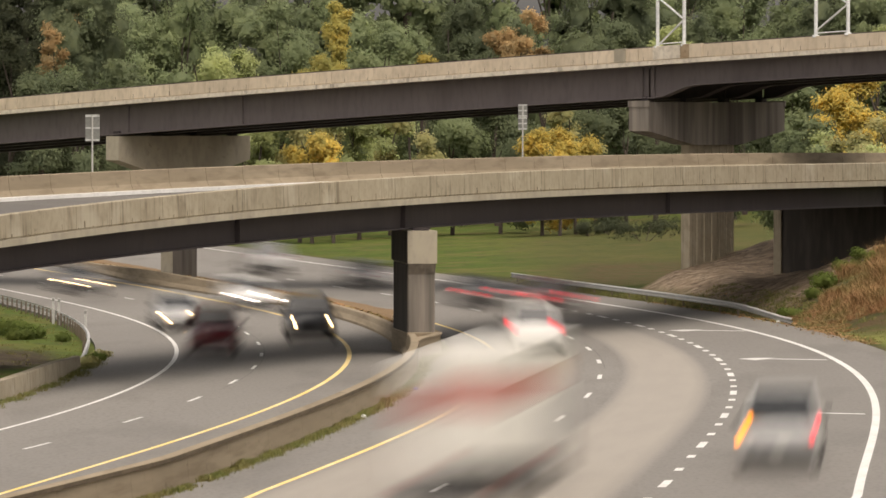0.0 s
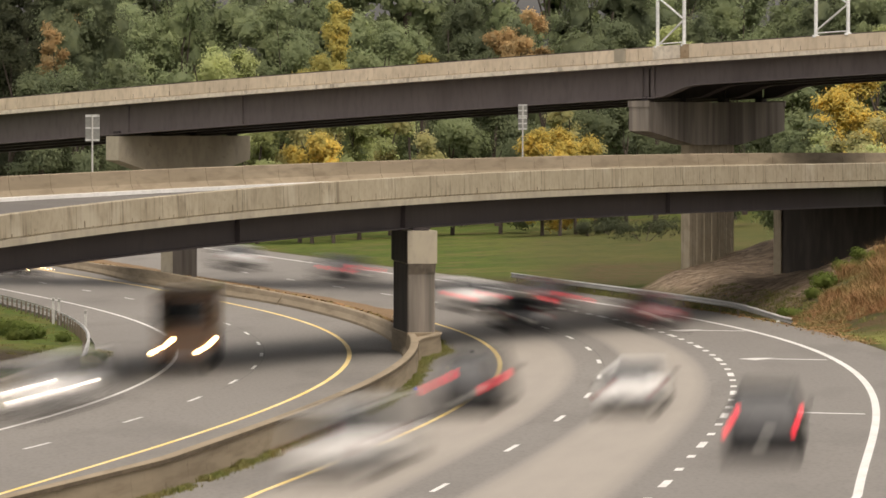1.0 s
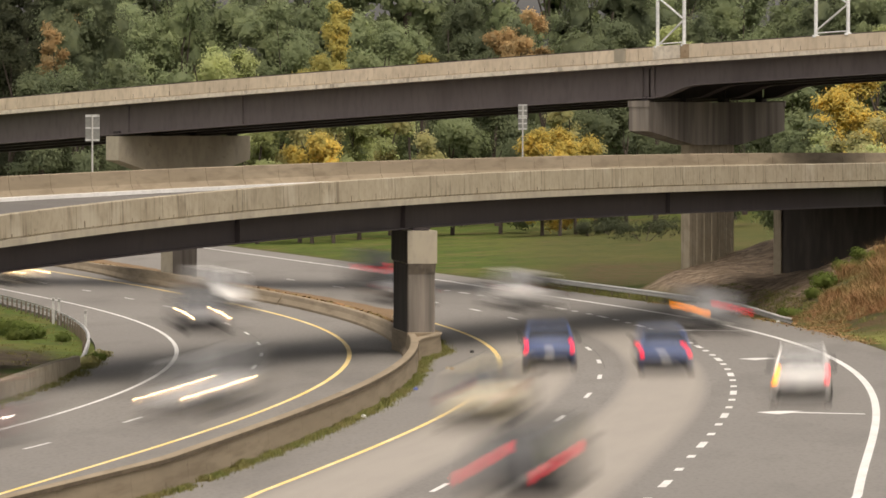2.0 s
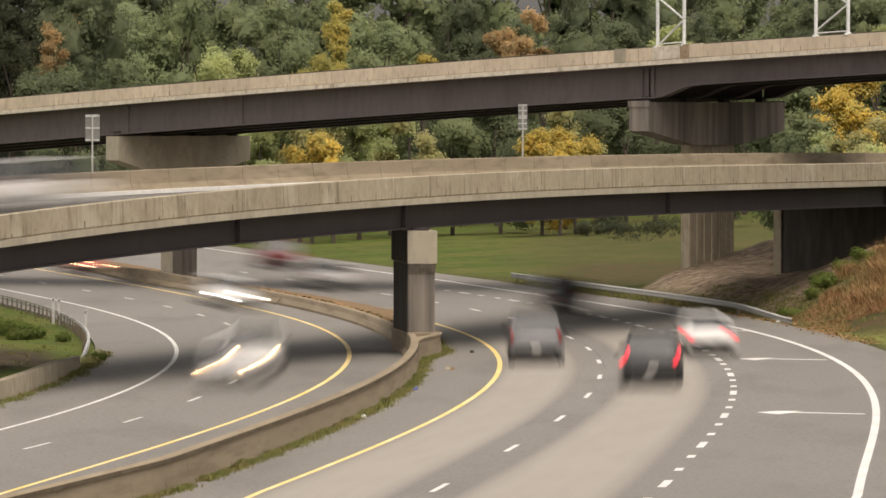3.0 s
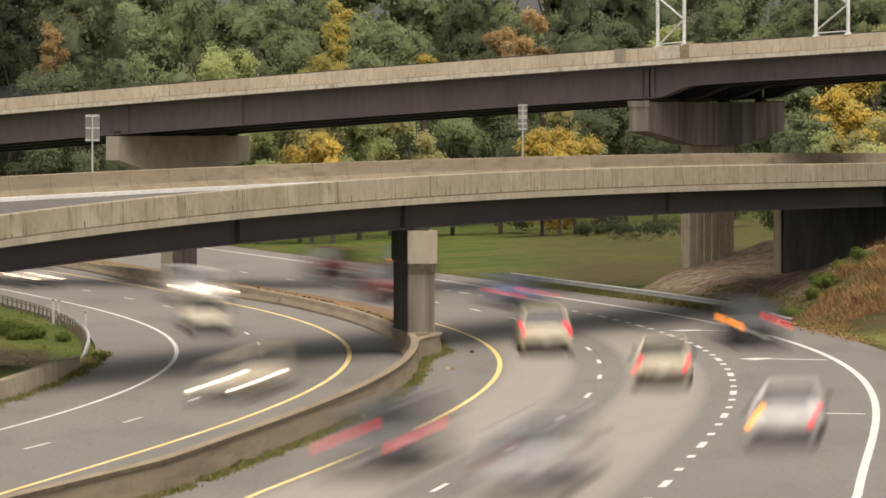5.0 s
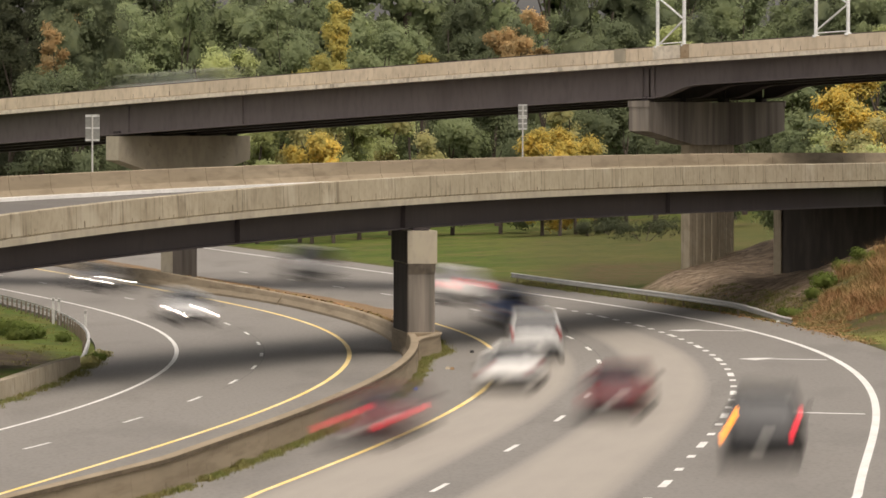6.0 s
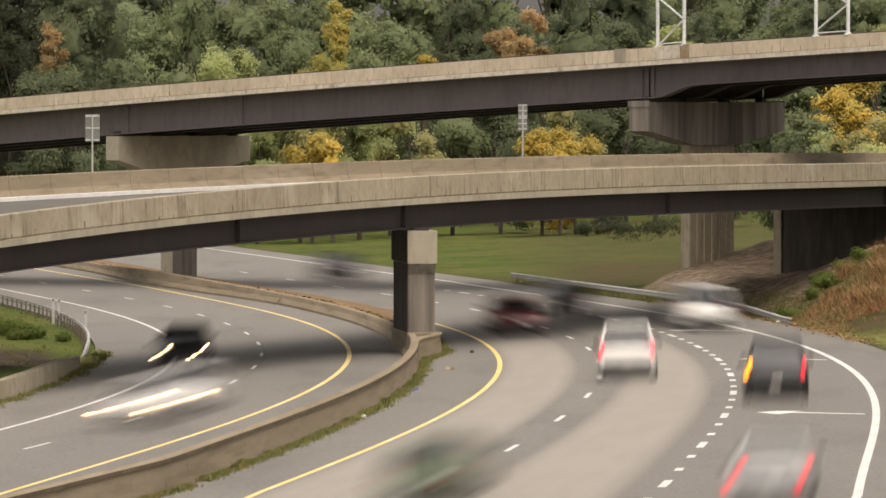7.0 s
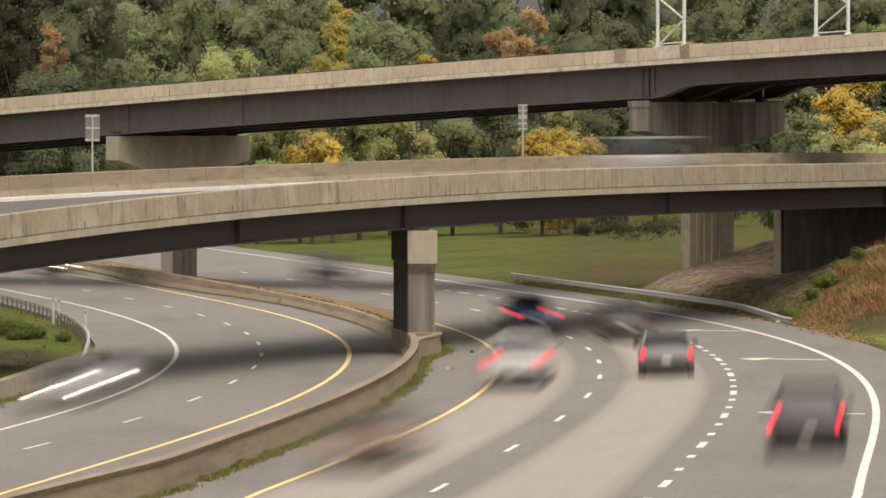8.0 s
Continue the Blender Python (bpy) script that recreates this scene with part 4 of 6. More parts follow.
for _ in range(2600):                            # brown leaves and weed stalks blown against the outer verge
    _y = _r.uniform(214, 262)
    _x = x_re(_y) + _r.gauss(0.25, 0.35) + (_r.uniform(0, 2.4) * smooth(224, 234, _y) if _r.random() < 0.45 else 0)
    _z = max(ground_z(_x, _y), road_z(_x) if _x < x_re(_y) else -9) + 0.01
    _a, _s = _r.uniform(0, 3.14), _r.uniform(0.02, 0.06)
    _i = len(_v)
    _v += [(_x + math.cos(_a + k) * _s, _y + math.sin(_a + k) * _s * 2, _z + _r.uniform(0, 0.07)) for k in (0, 1.57, 3.14, 4.71)]
    _f.append((_i, _i + 1, _i + 2, _i + 3))
stuff_mesh("verge_litter", "brown leaves and stalks blown against the road verge", "leaves", _v, _f, M_WEED)
bm = bmesh.new()
loft(bm, [[(x_wall(y) + 0.45, y, road_z(x_wall(y)) + 0.47), (x_wall(y) + 1.0, y, road_z(x_wall(y)) + 0.42 + 0.08 * noise.noise((y * 0.3, 0, 0))), (x_mr(y) + 0.1 + 0.3 * noise.noise((y * 0.2, 4, 0)), y, road_z(x_mr(y)) + 0.01), (x_wall(y) + 0.45, y, -0.6)] for y in ys_between(237, 400, 1.5)])
tagged(new("leaf_bank", finish(bm, "leaf_bank", M_LITTER)), "low bank of soil and leaves behind the median wall", "soil", kind="stuff")


M_BLUESCRAP = mat("blue_plastic", (0.10, 0.13, 0.36), (0.14, 0.17, 0.40), 0.5, 3.0, 20.0, 0.0)
M_TRIMSCRAP = mat("shredded_rubber", (0.03, 0.03, 0.03), (0.045, 0.043, 0.04), 0.8, 3.0, 20.0, 0.1)


def litter_scrap(x, y, material, label):
    bm = bmesh.new()
    z = road_z(x)
    pts = [(x + math.cos(a) * r, y + math.sin(a) * r * 1.6) for a, r in zip([0.0, 0.9, 1.9, 2.8, 3.9, 5.0], (0.09, 0.07, 0.11, 0.07, 0.1, 0.06))]
    loft(bm, [[(a, b, z + 0.004) for a, b in pts], [(x + (a - x) * 0.7, y + (b - y) * 0.7, z + 0.09) for a, b in pts]])
    tagged(new("litter_scrap", finish(bm, "litter_scrap", material)), label, "litter", "roadside litter")


for _px, _py, _m, _l in ((643, 740, M_WHITE, "crumpled white scrap lying on the shoulder"), (735, 691, M_BLUESCRAP, "crumpled blue scrap lying on the shoulder"), (800, 655, M_LITTER, "brown scrap lying on the shoulder"), (835, 625, M_TRIMSCRAP, "dark rubber scrap lying on the shoulder"), (668, 712, M_LITTER, "brown scrap lying by the barrier"), (1377, 571, M_WHITE, "small white scrap lying by the verge"), (792, 654, M_CONC, "pale scrap lying on the shoulder")):
    _d = EYE_H * 10170 / (_py - 198.9 + 0.0175 * (_px - 784))
    litter_scrap((_px - 784) / 10170 * _d, _d, _m, _l)

# ---- woods ----
def leaf_mat(name, a, b, c):
    """Leaf colours in clumps and from leaf to leaf; a part of the light passes through."""
    m = mat(name, a, b, 0.7, 0.45, 1.6, 0.0, c2=c, spread=0.06, island=True, spec=0.12)
    n, l = m.node_tree.nodes, m.node_tree.links
    p, tr, mx = n["Principled BSDF"], n.new("ShaderNodeBsdfTranslucent"), n.new("ShaderNodeMixShader")
    hs, oi, mr = n.new("ShaderNodeHueSaturation"), n.new("ShaderNodeObjectInfo"), n.new("ShaderNodeMapRange")
    mr.inputs[3].default_value, mr.inputs[4].default_value = 0.8, 1.2
    l.new(oi.outputs["Random"], mr.inputs[0])
    l.new(mr.outputs[0], hs.inputs["Value"])
    l.new(p.inputs["Base Color"].links[0].from_socket, hs.inputs["Color"])
    l.new(hs.outputs[0], p.inputs["Base Color"])
    l.new(hs.outputs[0], tr.inputs[0])
    mx.inputs[0].default_value = 0.5
    l.new(p.outputs[0], mx.inputs[1])
    l.new(tr.outputs[0], mx.inputs[2])
    l.new(mx.outputs[0], n["Material Output"].inputs[0])
    return m


LEAF = {
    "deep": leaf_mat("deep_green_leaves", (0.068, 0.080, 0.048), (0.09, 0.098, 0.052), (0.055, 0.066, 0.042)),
    "dark": leaf_mat("dark_green_leaves", (0.165, 0.198, 0.118), (0.20, 0.228, 0.12), (0.14, 0.172, 0.104)),
    "green": leaf_mat("green_leaves", (0.248, 0.298, 0.162), (0.29, 0.33, 0.162), (0.212, 0.26, 0.148)),
    "bush": leaf_mat("rank_green_leaves", (0.13, 0.185, 0.045), (0.19, 0.22, 0.055), (0.09, 0.13, 0.035)),
    "light": leaf_mat("light_green_leaves", (0.43, 0.48, 0.225), (0.48, 0.51, 0.225), (0.36, 0.41, 0.205)),
    "olive": leaf_mat("olive_leaves", (0.48, 0.45, 0.215), (0.40, 0.41, 0.20), (0.58, 0.48, 0.195)),
    "yellow": leaf_mat("yellow_leaves", (0.76, 0.55, 0.13), (0.62, 0.50, 0.15), (0.46, 0.45, 0.17)),
    "gold": leaf_mat("dull_gold_leaves", (0.54, 0.44, 0.13), (0.44, 0.41, 0.14), (0.36, 0.37, 0.15)),
    "orange": leaf_mat("orange_brown_leaves", (0.54, 0.36, 0.17), (0.44, 0.31, 0.16), (0.32, 0.28, 0.16)),
}


def lean(p, d, lobes, rng, rough):
    """Which way the leaves look: out of their lobe, out of the whole crown, and up."""
    mid = np.array(lobes)[:, :3].mean(0)
    out = (p - mid) / (np.ptp(np.array(lobes)[:, :3], axis=0) + 1.0)
    out /= np.linalg.norm(out, axis=1)[:, None] + 1e-6
    n = 0.45 * d + 0.7 * out + rng.normal(size=p.shape) * rough + np.array([0, -0.1, 0.45])
    return n / np.linalg.norm(n, axis=1)[:, None]


def leaf_cloud(rng, n, lobes, size, loose=1.0):
    """Leaves as small quads, gathered in clumps through the outer half of several lobes; they face outwards as leaves do."""
    k = 8
    w = np.array([l[3] ** 2 for l in lobes])
    pick = rng.choice(len(lobes), n // k, p=w / w.sum())
    d = rng.normal(size=(n // k, 3))
    d /= np.linalg.norm(d, axis=1)[:, None]
    L = np.array(lobes)[pick]
    rad = L[:, 3:4] * (0.55 + 0.62 * rng.random((n // k, 1)))
    clump = L[:, :3] + d * rad * np.array([1, 1, 0.85])
    c = np.repeat(clump, k, 0) + rng.normal(size=(len(clump) * k, 3)) * np.array([0.26, 0.26, 0.2]) * loose
    m = len(c)
    nrm = lean(c, np.repeat(d, k, 0), lobes, rng, 0.12)
    face = nrm + rng.normal(size=(m, 3)) * 0.33
    face /= np.linalg.norm(face, axis=1)[:, None]
    a = np.cross(face, rng.normal(size=(m, 3)))
    a /= np.linalg.norm(a, axis=1)[:, None]
    b = np.cross(face, a)
    s = size * (0.6 + 0.8 * rng.random((m, 1)))
    q = np.stack([c - a * s, c - b * s * 0.6, c + a * s, c + b * s * 0.6], 1).reshape(-1, 3)
    return q, np.arange(m * 4).reshape(-1, 4), np.repeat(nrm, 4, 0)


def unit_ball(parts):
    bm = bmesh.new()
    bmesh.ops.create_icosphere(bm, subdivisions=parts, radius=1.0)
    unit, tri = np.array([v.co[:] for v in bm.verts]), np.array([[v.index for v in f.verts] for f in bm.faces])
    bm.free()
    return unit, tri


BALLS = unit_ball(2), unit_ball(1)


def inner_mass(rng, lobes):
    """The dense twigs and leaves inside each lobe, as a rough crumpled skin; every first lobe of three is a large one."""
    q, f, n, k = [], [], [], 0
    for i, (x, y, z, r) in enumerate(lobes):
        unit, tri = BALLS[0 if i % 3 == 0 else 1]
        p = unit * r * (0.38 + 0.42 * rng.random((len(unit), 1))) * (0.75 + 0.5 * rng.random(3)) + np.array([x, y, z])
        q.append(p)
        f.append(tri + k)
        k += len(unit)
        n.append(lean(p, unit, lobes, rng, 0.4))
    return np.vstack(q), np.vstack(f), np.vstack(n)


def crown_mesh(seed, width, height, n, size, kind, low=0.25, count=16, ragged=0.0):
    """A crown of many lobes, hung on boughs: large ones within, small ones at the rim."""
    rng = np.random.default_rng(seed)
    lobes = []
    for i in range(count):
        h = low + (0.95 - low) * (i + rng.random()) / count
        reach = width / 2 * (1 - abs((h - low) / (1 - low) - 0.42) ** 1.6 * 0.9)
        t = rng.random() * 6.283
        r = reach * (0.3 + 0.5 * rng.random() + ragged * rng.random())
        size_here = width * (0.085 + 0.125 * rng.random()) * (1 - 0.35 * ragged)
        lobes.append((math.cos(t) * r, math.sin(t) * r, h * height, size_here))
        for _ in range(2):                       # twigs that break the outline
            d = rng.normal(size=3)
            d /= np.linalg.norm(d)
            lobes.append((lobes[-1][0] + d[0] * size_here * 0.8, lobes[-1][1] + d[1] * size_here * 0.8, h * height + d[2] * size_here * 0.9, size_here * (0.35 + 0.3 * rng.random())))
    q, f, nrm = leaf_cloud(rng, n, lobes, size, 0.8)
    q2, f2, n2 = inner_mass(rng, [(x, y, z, r * (1 - 0.45 * ragged)) for x, y, z, r in lobes])
    me = bpy.data.meshes.new("crown")
    me.from_pydata(np.vstack([q, q2]).tolist(), [], f.tolist() + (f2 + len(q)).tolist())
    me.shade_smooth()
    me.normals_split_custom_set_from_vertices(np.vstack([nrm, n2]).tolist())
    me.materials.append(LEAF[kind])
    return me, lobes


def trunk_mesh(seed, height, width, lobes, r):
    rng = random.Random(seed)
    bm = bmesh.new()
    pts = [Vector((rng.uniform(-0.15, 0.15) * k, rng.uniform(-0.15, 0.15) * k, height * 0.85 * k / 5 - (0.4 if k == 0 else 0))) for k in range(6)]
    loft(bm, [[p + Vector((math.cos(a), math.sin(a), 0)) * r * (1.25 if k == 0 else 1 - 0.16 * k) for a in [6.283 * i / 8 for i in range(8)]] for k, p in enumerate(pts)])
    for lx, ly, lz, lr in lobes[::6]:
        base = pts[min(4, max(1, int(lz / height * 4)))]
        tube(bm, base, (lx * 0.8, ly * 0.8, max(lz, base.z + 0.3)), r * 0.35, r * 0.08, 5)
    return finish(bm, "trunk", M_BARK)


TREES = {}


def tree_kind(key, seed, width, height, n, size, kind, low=0.25, count=16, ragged=0.0):
    cm, lobes = crown_mesh(seed, width, height, n, size, kind, low, count, ragged)
    TREES[key] = (cm, trunk_mesh(seed, height, width, lobes, 0.1 + height * 0.009), width, height)


for _i, _k in enumerate(("dark", "dark", "green", "green", "deep")):
    tree_kind(f"{_k}{_i}", 40 + _i, 10.0, 17.0, 23000, 0.115, _k, 0.12, 20)
tree_kind("dark8", 60, 12.0, 24.0, 9500, 0.22, "dark", 0.1, 22)
tree_kind("green9", 61, 12.0, 24.0, 9500, 0.22, "green", 0.1, 22)
tree_kind("deep7", 62, 12.0, 24.0, 9500, 0.22, "deep", 0.1, 22)
TREE_LABEL = {"deep": "shaded deep green broadleaf tree in the wood", "dark": "tall dark green broadleaf tree in the wood", "green": "broadleaf tree with mid green leaves", "light": "rounded tree with light green leaves",
              "olive": "broadleaf tree turning olive and brown", "yellow": "bright yellow autumn tree", "gold": "slender tree turning dull gold", "orange": "tree with orange brown autumn leaves"}


def plant(key, px, d, top, width, rz=0.0):
    """A tree whose crown is width wide and reaches the height top, d metres away on the bearing px."""
    cm, tm, w, h = TREES[key]
    kind = key.rstrip("0123456789")
    x = (px - 784) / 10170 * d
    g = ground_z(x, d)
    t = thing("tree", TREE_LABEL[kind], "tree", "woods", at=(x, d, g - 0.1))
    sx, sz = width / w, (top - g) / h
    for nm, me in (("crown", cm), ("trunk", tm)):
        ob = new(nm, me)
        ob.parent = t
        ob.matrix_basis = Matrix.Rotation(rz, 4, "Z") @ Matrix.Diagonal((sx, sx, sz, 1))
    return t


def accent(key, px, d, top, width, rz):
    """A tree that stands out, with a crown of its own; it takes no stretched copy."""
    kind = key.rstrip("0123456789")
    x = (px - 784) / 10170 * d
    g = ground_z(x, d)
    h = top - g
    seed = int(px * 7 + d)
    tall = kind in ("deep", "dark", "green")
    low = max(0.12, 1 - (2.2 if tall else 2.9 if width < 2 else 1.5) * width / h)
    cm, lobes = crown_mesh(seed, width, h, int(min(14000, 520 * width * width)) + 3500, 0.1, kind, low, 13 if tall else 9, 0.0 if kind in ("deep", "dark", "green", "light") else 0.8 if kind == "orange" else 0.2)
    t = thing("tree", TREE_LABEL[kind], "tree", "woods", at=(x, d, g - 0.1))
    for nm, me in (("crown", cm), ("trunk", trunk_mesh(seed, h, width, lobes, 0.07 + 0.007 * h))):
        ob = new(nm, me)
        ob.parent = t
    return t


_rng = random.Random(5)
_px = -120
while _px < 1700:                               # the deep back row
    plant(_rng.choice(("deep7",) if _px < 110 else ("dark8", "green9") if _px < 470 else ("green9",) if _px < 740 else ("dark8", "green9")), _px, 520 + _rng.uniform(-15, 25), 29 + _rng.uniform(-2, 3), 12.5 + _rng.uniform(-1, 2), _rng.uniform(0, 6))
    _px += 84
_px = -150
while _px < 1720:                               # the middle row
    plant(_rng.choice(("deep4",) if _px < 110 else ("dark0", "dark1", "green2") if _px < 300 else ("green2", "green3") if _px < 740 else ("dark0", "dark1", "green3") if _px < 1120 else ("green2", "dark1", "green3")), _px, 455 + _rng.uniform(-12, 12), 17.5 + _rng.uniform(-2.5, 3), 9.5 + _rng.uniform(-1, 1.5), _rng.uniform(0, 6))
    _px += 95
# trees that stand out: kind, bearing, distance, top, crown width, turn
for _row in (("light4", 352, 415, 14.6, 6.0, 0.3), ("light4", 438, 418, 13.9, 4.4, 2.1), ("gold6", 602, 425, 17.6, 1.2, 0.5), ("gold6", 590, 424, 16.0, 1.6, 0.9), ("gold6", 598, 423, 14.4, 1.6, 1.9), ("gold6", 556, 420, 13.5, 2.6, 2.6),
             ("yellow6", 757, 425, 13.6, 1.4, 1.1), ("yellow6", 722, 425, 12.6, 0.9, 1.9), ("orange7", 925, 432, 17.0, 3.0, 0.9), ("orange7", 880, 428, 15.4, 2.2, 3.9), ("orange7", 965, 428, 14.2, 2.4, 5.0), ("orange7", 98, 430, 16.2, 1.5, 1.7), ("orange7", 128, 455, 18.4, 2.0, 4.1),
             ("green3", 1300, 425, 15.2, 7.0, 1.2), ("light4", 1160, 428, 15.6, 4.2, 2.0), ("light4", 1230, 426, 14.4, 3.4, 1.0), ("light4", 1545, 420, 15.6, 3.0, 0.2), ("green2", 500, 432, 17.5, 5.0, 3.0),
             ("light4", 455, 398, 9.3, 4.6, 4.2), ("olive5", 530, 397, 9.2, 4.2, 1.4), ("yellow6", 552, 394, 7.8, 3.4, 0.6), ("yellow6", 590, 393, 7.0, 2.6, 2.2), ("light4", 635, 400, 9.8, 5.0, 5.2), ("olive5", 590, 408, 10.2, 4.6, 0.9), ("olive5", 735, 402, 9.8, 5.6, 0.4), ("light4", 690, 410, 10.4, 5.0, 2.4), ("green3", 800, 404, 10.2, 5.4, 0.8), ("green3", 1318, 440, 19.5, 6.0, 1.3), ("dark1", 322, 470, 21.0, 7.0, 0.3), ("dark0", 1215, 470, 21.0, 7.0, 0.3),
             ("dark1", 885, 404, 9.8, 5.0, 2.8), ("yellow6", 960, 394, 7.9, 4.4, 3.3), ("yellow6", 1020, 396, 7.7, 4.2, 0.4), ("yellow6", 990, 393, 7.2, 3.4, 1.4), ("olive5", 1000, 412, 10.2, 5.2, 1.9), ("dark0", 1110, 402, 10.5, 6.4, 2.2), ("green2", 1400, 345, 11.0, 5.6, 1.0),
             ("yellow6", 1535, 332, 11.4, 5.6, 0.7), ("yellow6", 1490, 328, 9.6, 3.6, 0.2), ("green3", 1430, 326, 9.4, 3.4, 4.0), ("light4", 1530, 318, 7.0, 3.2, 1.0), ("olive5", 1562, 322, 8.8, 3.0, 2.0), ("olive5", 1510, 317, 7.6, 3.6, 2.4), ("green3", 1440, 321, 7.4, 2.6, 0.4), ("light4", 1457, 324, 7.8, 2.8, 1.2), ("light4", 1480, 336, 9.0, 3.6, 3.7), ("dark1", 70, 402, 12.0, 6.0, 4.0), ("dark0", 150, 405, 11.5, 6.0, 0.0), ("dark1", 230, 412, 12.8, 6.0, 2.0),
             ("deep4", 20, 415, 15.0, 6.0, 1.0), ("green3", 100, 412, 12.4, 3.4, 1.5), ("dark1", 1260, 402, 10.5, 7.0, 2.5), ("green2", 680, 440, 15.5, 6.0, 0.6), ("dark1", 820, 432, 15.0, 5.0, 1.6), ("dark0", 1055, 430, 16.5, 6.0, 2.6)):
    accent(*_row)


# ---- low shrubs on the inner verge and under the high bridge ----
def shrub(px, d, w, h, kind, seed):
    x = (px - 784) / 10170 * d
    g = ground_z(x, d)
    rng = np.random.default_rng(seed)
    lobes = [(rng.uniform(-w / 2, w / 2), rng.uniform(-w / 2, w / 2), h * rng.uniform(0.3, 0.65), h * rng.uniform(0.3, 0.45)) for _ in range(7)]
    q, f, nrm = leaf_cloud(rng, 2600, lobes, 0.05, 0.3)
    q[:, 2] = np.maximum(q[:, 2], 0.0)
    me = bpy.data.meshes.new("foliage")
    me.from_pydata(q.tolist(), [], f.tolist())
    me.shade_smooth()
    me.normals_split_custom_set_from_vertices(nrm.tolist())
    me.materials.append(LEAF[kind])
    t = thing("shrub", "low leafy green shrub growing in the grass", "shrub", "shrubs", at=(x, d, g))
    ob = new("foliage", me)
    ob.parent = t
    bm = bmesh.new()
    for lx, ly, lz, lr in lobes[:4]:
        tube(bm, (lx * 0.2, ly * 0.2, -0.1), (lx, ly, lz), 0.03, 0.012, 5)
    part("stems", bm, M_BARK, t)


for _row in ((12, 232, 1.2, 0.75, "bush", 1), (42, 231, 0.9, 0.65, "bush", 2), (62, 230, 0.5, 0.45, "bush", 3), (25, 229, 1.3, 0.5, "bush", 18), (108, 228, 0.3, 0.3, "bush", 4), (1462, 244, 0.8, 0.8, "bush", 5), (1440, 243, 0.6, 0.4, "bush", 15), (1400, 240, 0.8, 0.3, "bush", 16), (1500, 247, 0.9, 0.7, "bush", 17), (1540, 247, 1.1, 0.7, "bush", 6),
             (1140, 372, 4.0, 2.0, "deep", 7), (1045, 390, 1.6, 1.2, "deep", 8), (1085, 392, 2.0, 1.0, "deep", 9), (1165, 388, 2.4, 1.2, "deep", 10), (166, 210, 0.5, 0.4, "bush", 11), (158, 207, 0.5, 0.35, "olive", 12), (180, 213, 0.35, 0.3, "olive", 13)):
    shrub(*_row)

# ---- vehicles ----
def paint(name, c, rough=0.28):
    return mat(name + "_car_paint", c, tuple(0.92 * v for v in c), rough, 0.8, 40.0, 0.0, c2=tuple(0.88 * v for v in c), spec=0.5, coat=0.7)


PAINT = {k: paint(k, c) for k, c in {"white": (0.80, 0.79, 0.76), "silver": (0.48, 0.48, 0.47), "grey": (0.16, 0.16, 0.165), "black": (0.018, 0.018, 0.02), "red": (0.42, 0.03, 0.035),
                                   "darkred": (0.15, 0.018, 0.022), "blue": (0.06, 0.10, 0.24), "green": (0.10, 0.14, 0.07), "teal": (0.10, 0.26, 0.22), "tan": (0.62, 0.55, 0.4),
                                   "yellow": (0.9, 0.42, 0.02), "brown": (0.22, 0.13, 0.08), "rose": (0.5, 0.2, 0.17)}.items()}
M_GLASS = mat("dark_car_glass", (0.02, 0.023, 0.025), (0.028, 0.03, 0.032), 0.08, 1.0, 5.0, 0.0, spec=0.6, coat=0.3)
M_TYRE = mat("tyre_rubber", (0.022, 0.022, 0.022), (0.03, 0.03, 0.029), 0.85, 6.0, 40.0, 0.1)
M_RIM = mat("wheel_alloy", (0.45, 0.45, 0.46), (0.38, 0.38, 0.39), 0.35, 5.0, 30.0, 0.0, metal=0.8)
M_TRIM = mat("black_plastic_trim", (0.03, 0.03, 0.03), (0.04, 0.04, 0.04), 0.6, 5.0, 30.0, 0.05)
M_LAMP = mat("clear_lamp_glass", (0.7, 0.7, 0.7), (0.6, 0.6, 0.6), 0.15, 5.0, 20.0, 0.0, spec=0.6)
M_LAMP_ON = mat("lit_headlamp", (0.9, 0.9, 0.85), (0.9, 0.9, 0.85), 0.2, 5.0, 20.0, 0.0, emit=((1.0, 0.68, 0.34), 22.0))
M_LAMP_WHITE = mat("lit_white_headlamp", (0.9, 0.9, 0.9), (0.9, 0.9, 0.9), 0.2, 5.0, 20.0, 0.0, emit=((1.0, 0.93, 0.84), 21.0))
M_TAIL = mat("red_lamp_glass", (0.35, 0.015, 0.015), (0.3, 0.015, 0.015), 0.2, 5.0, 20.0, 0.0, spec=0.5)
M_TAIL_ON = mat("lit_tail_lamp", (0.4, 0.02, 0.02), (0.4, 0.02, 0.02), 0.2, 5.0, 20.0, 0.0, emit=((1.0, 0.03, 0.06), 2.1))
M_SIGNAL_ON = mat("lit_turn_signal", (0.6, 0.25, 0.02), (0.6, 0.25, 0.02), 0.2, 5.0, 20.0, 0.0, emit=((1.0, 0.27, 0.01), 4.5))
M_PLATE = mat("number_plate", (0.75, 0.74, 0.68), (0.7, 0.69, 0.64), 0.5, 5.0, 30.0, 0.0)
M_BOX = mat("white_box_body", (0.78, 0.76, 0.7), (0.7, 0.68, 0.62), 0.5, 0.6, 8.0, 0.0)

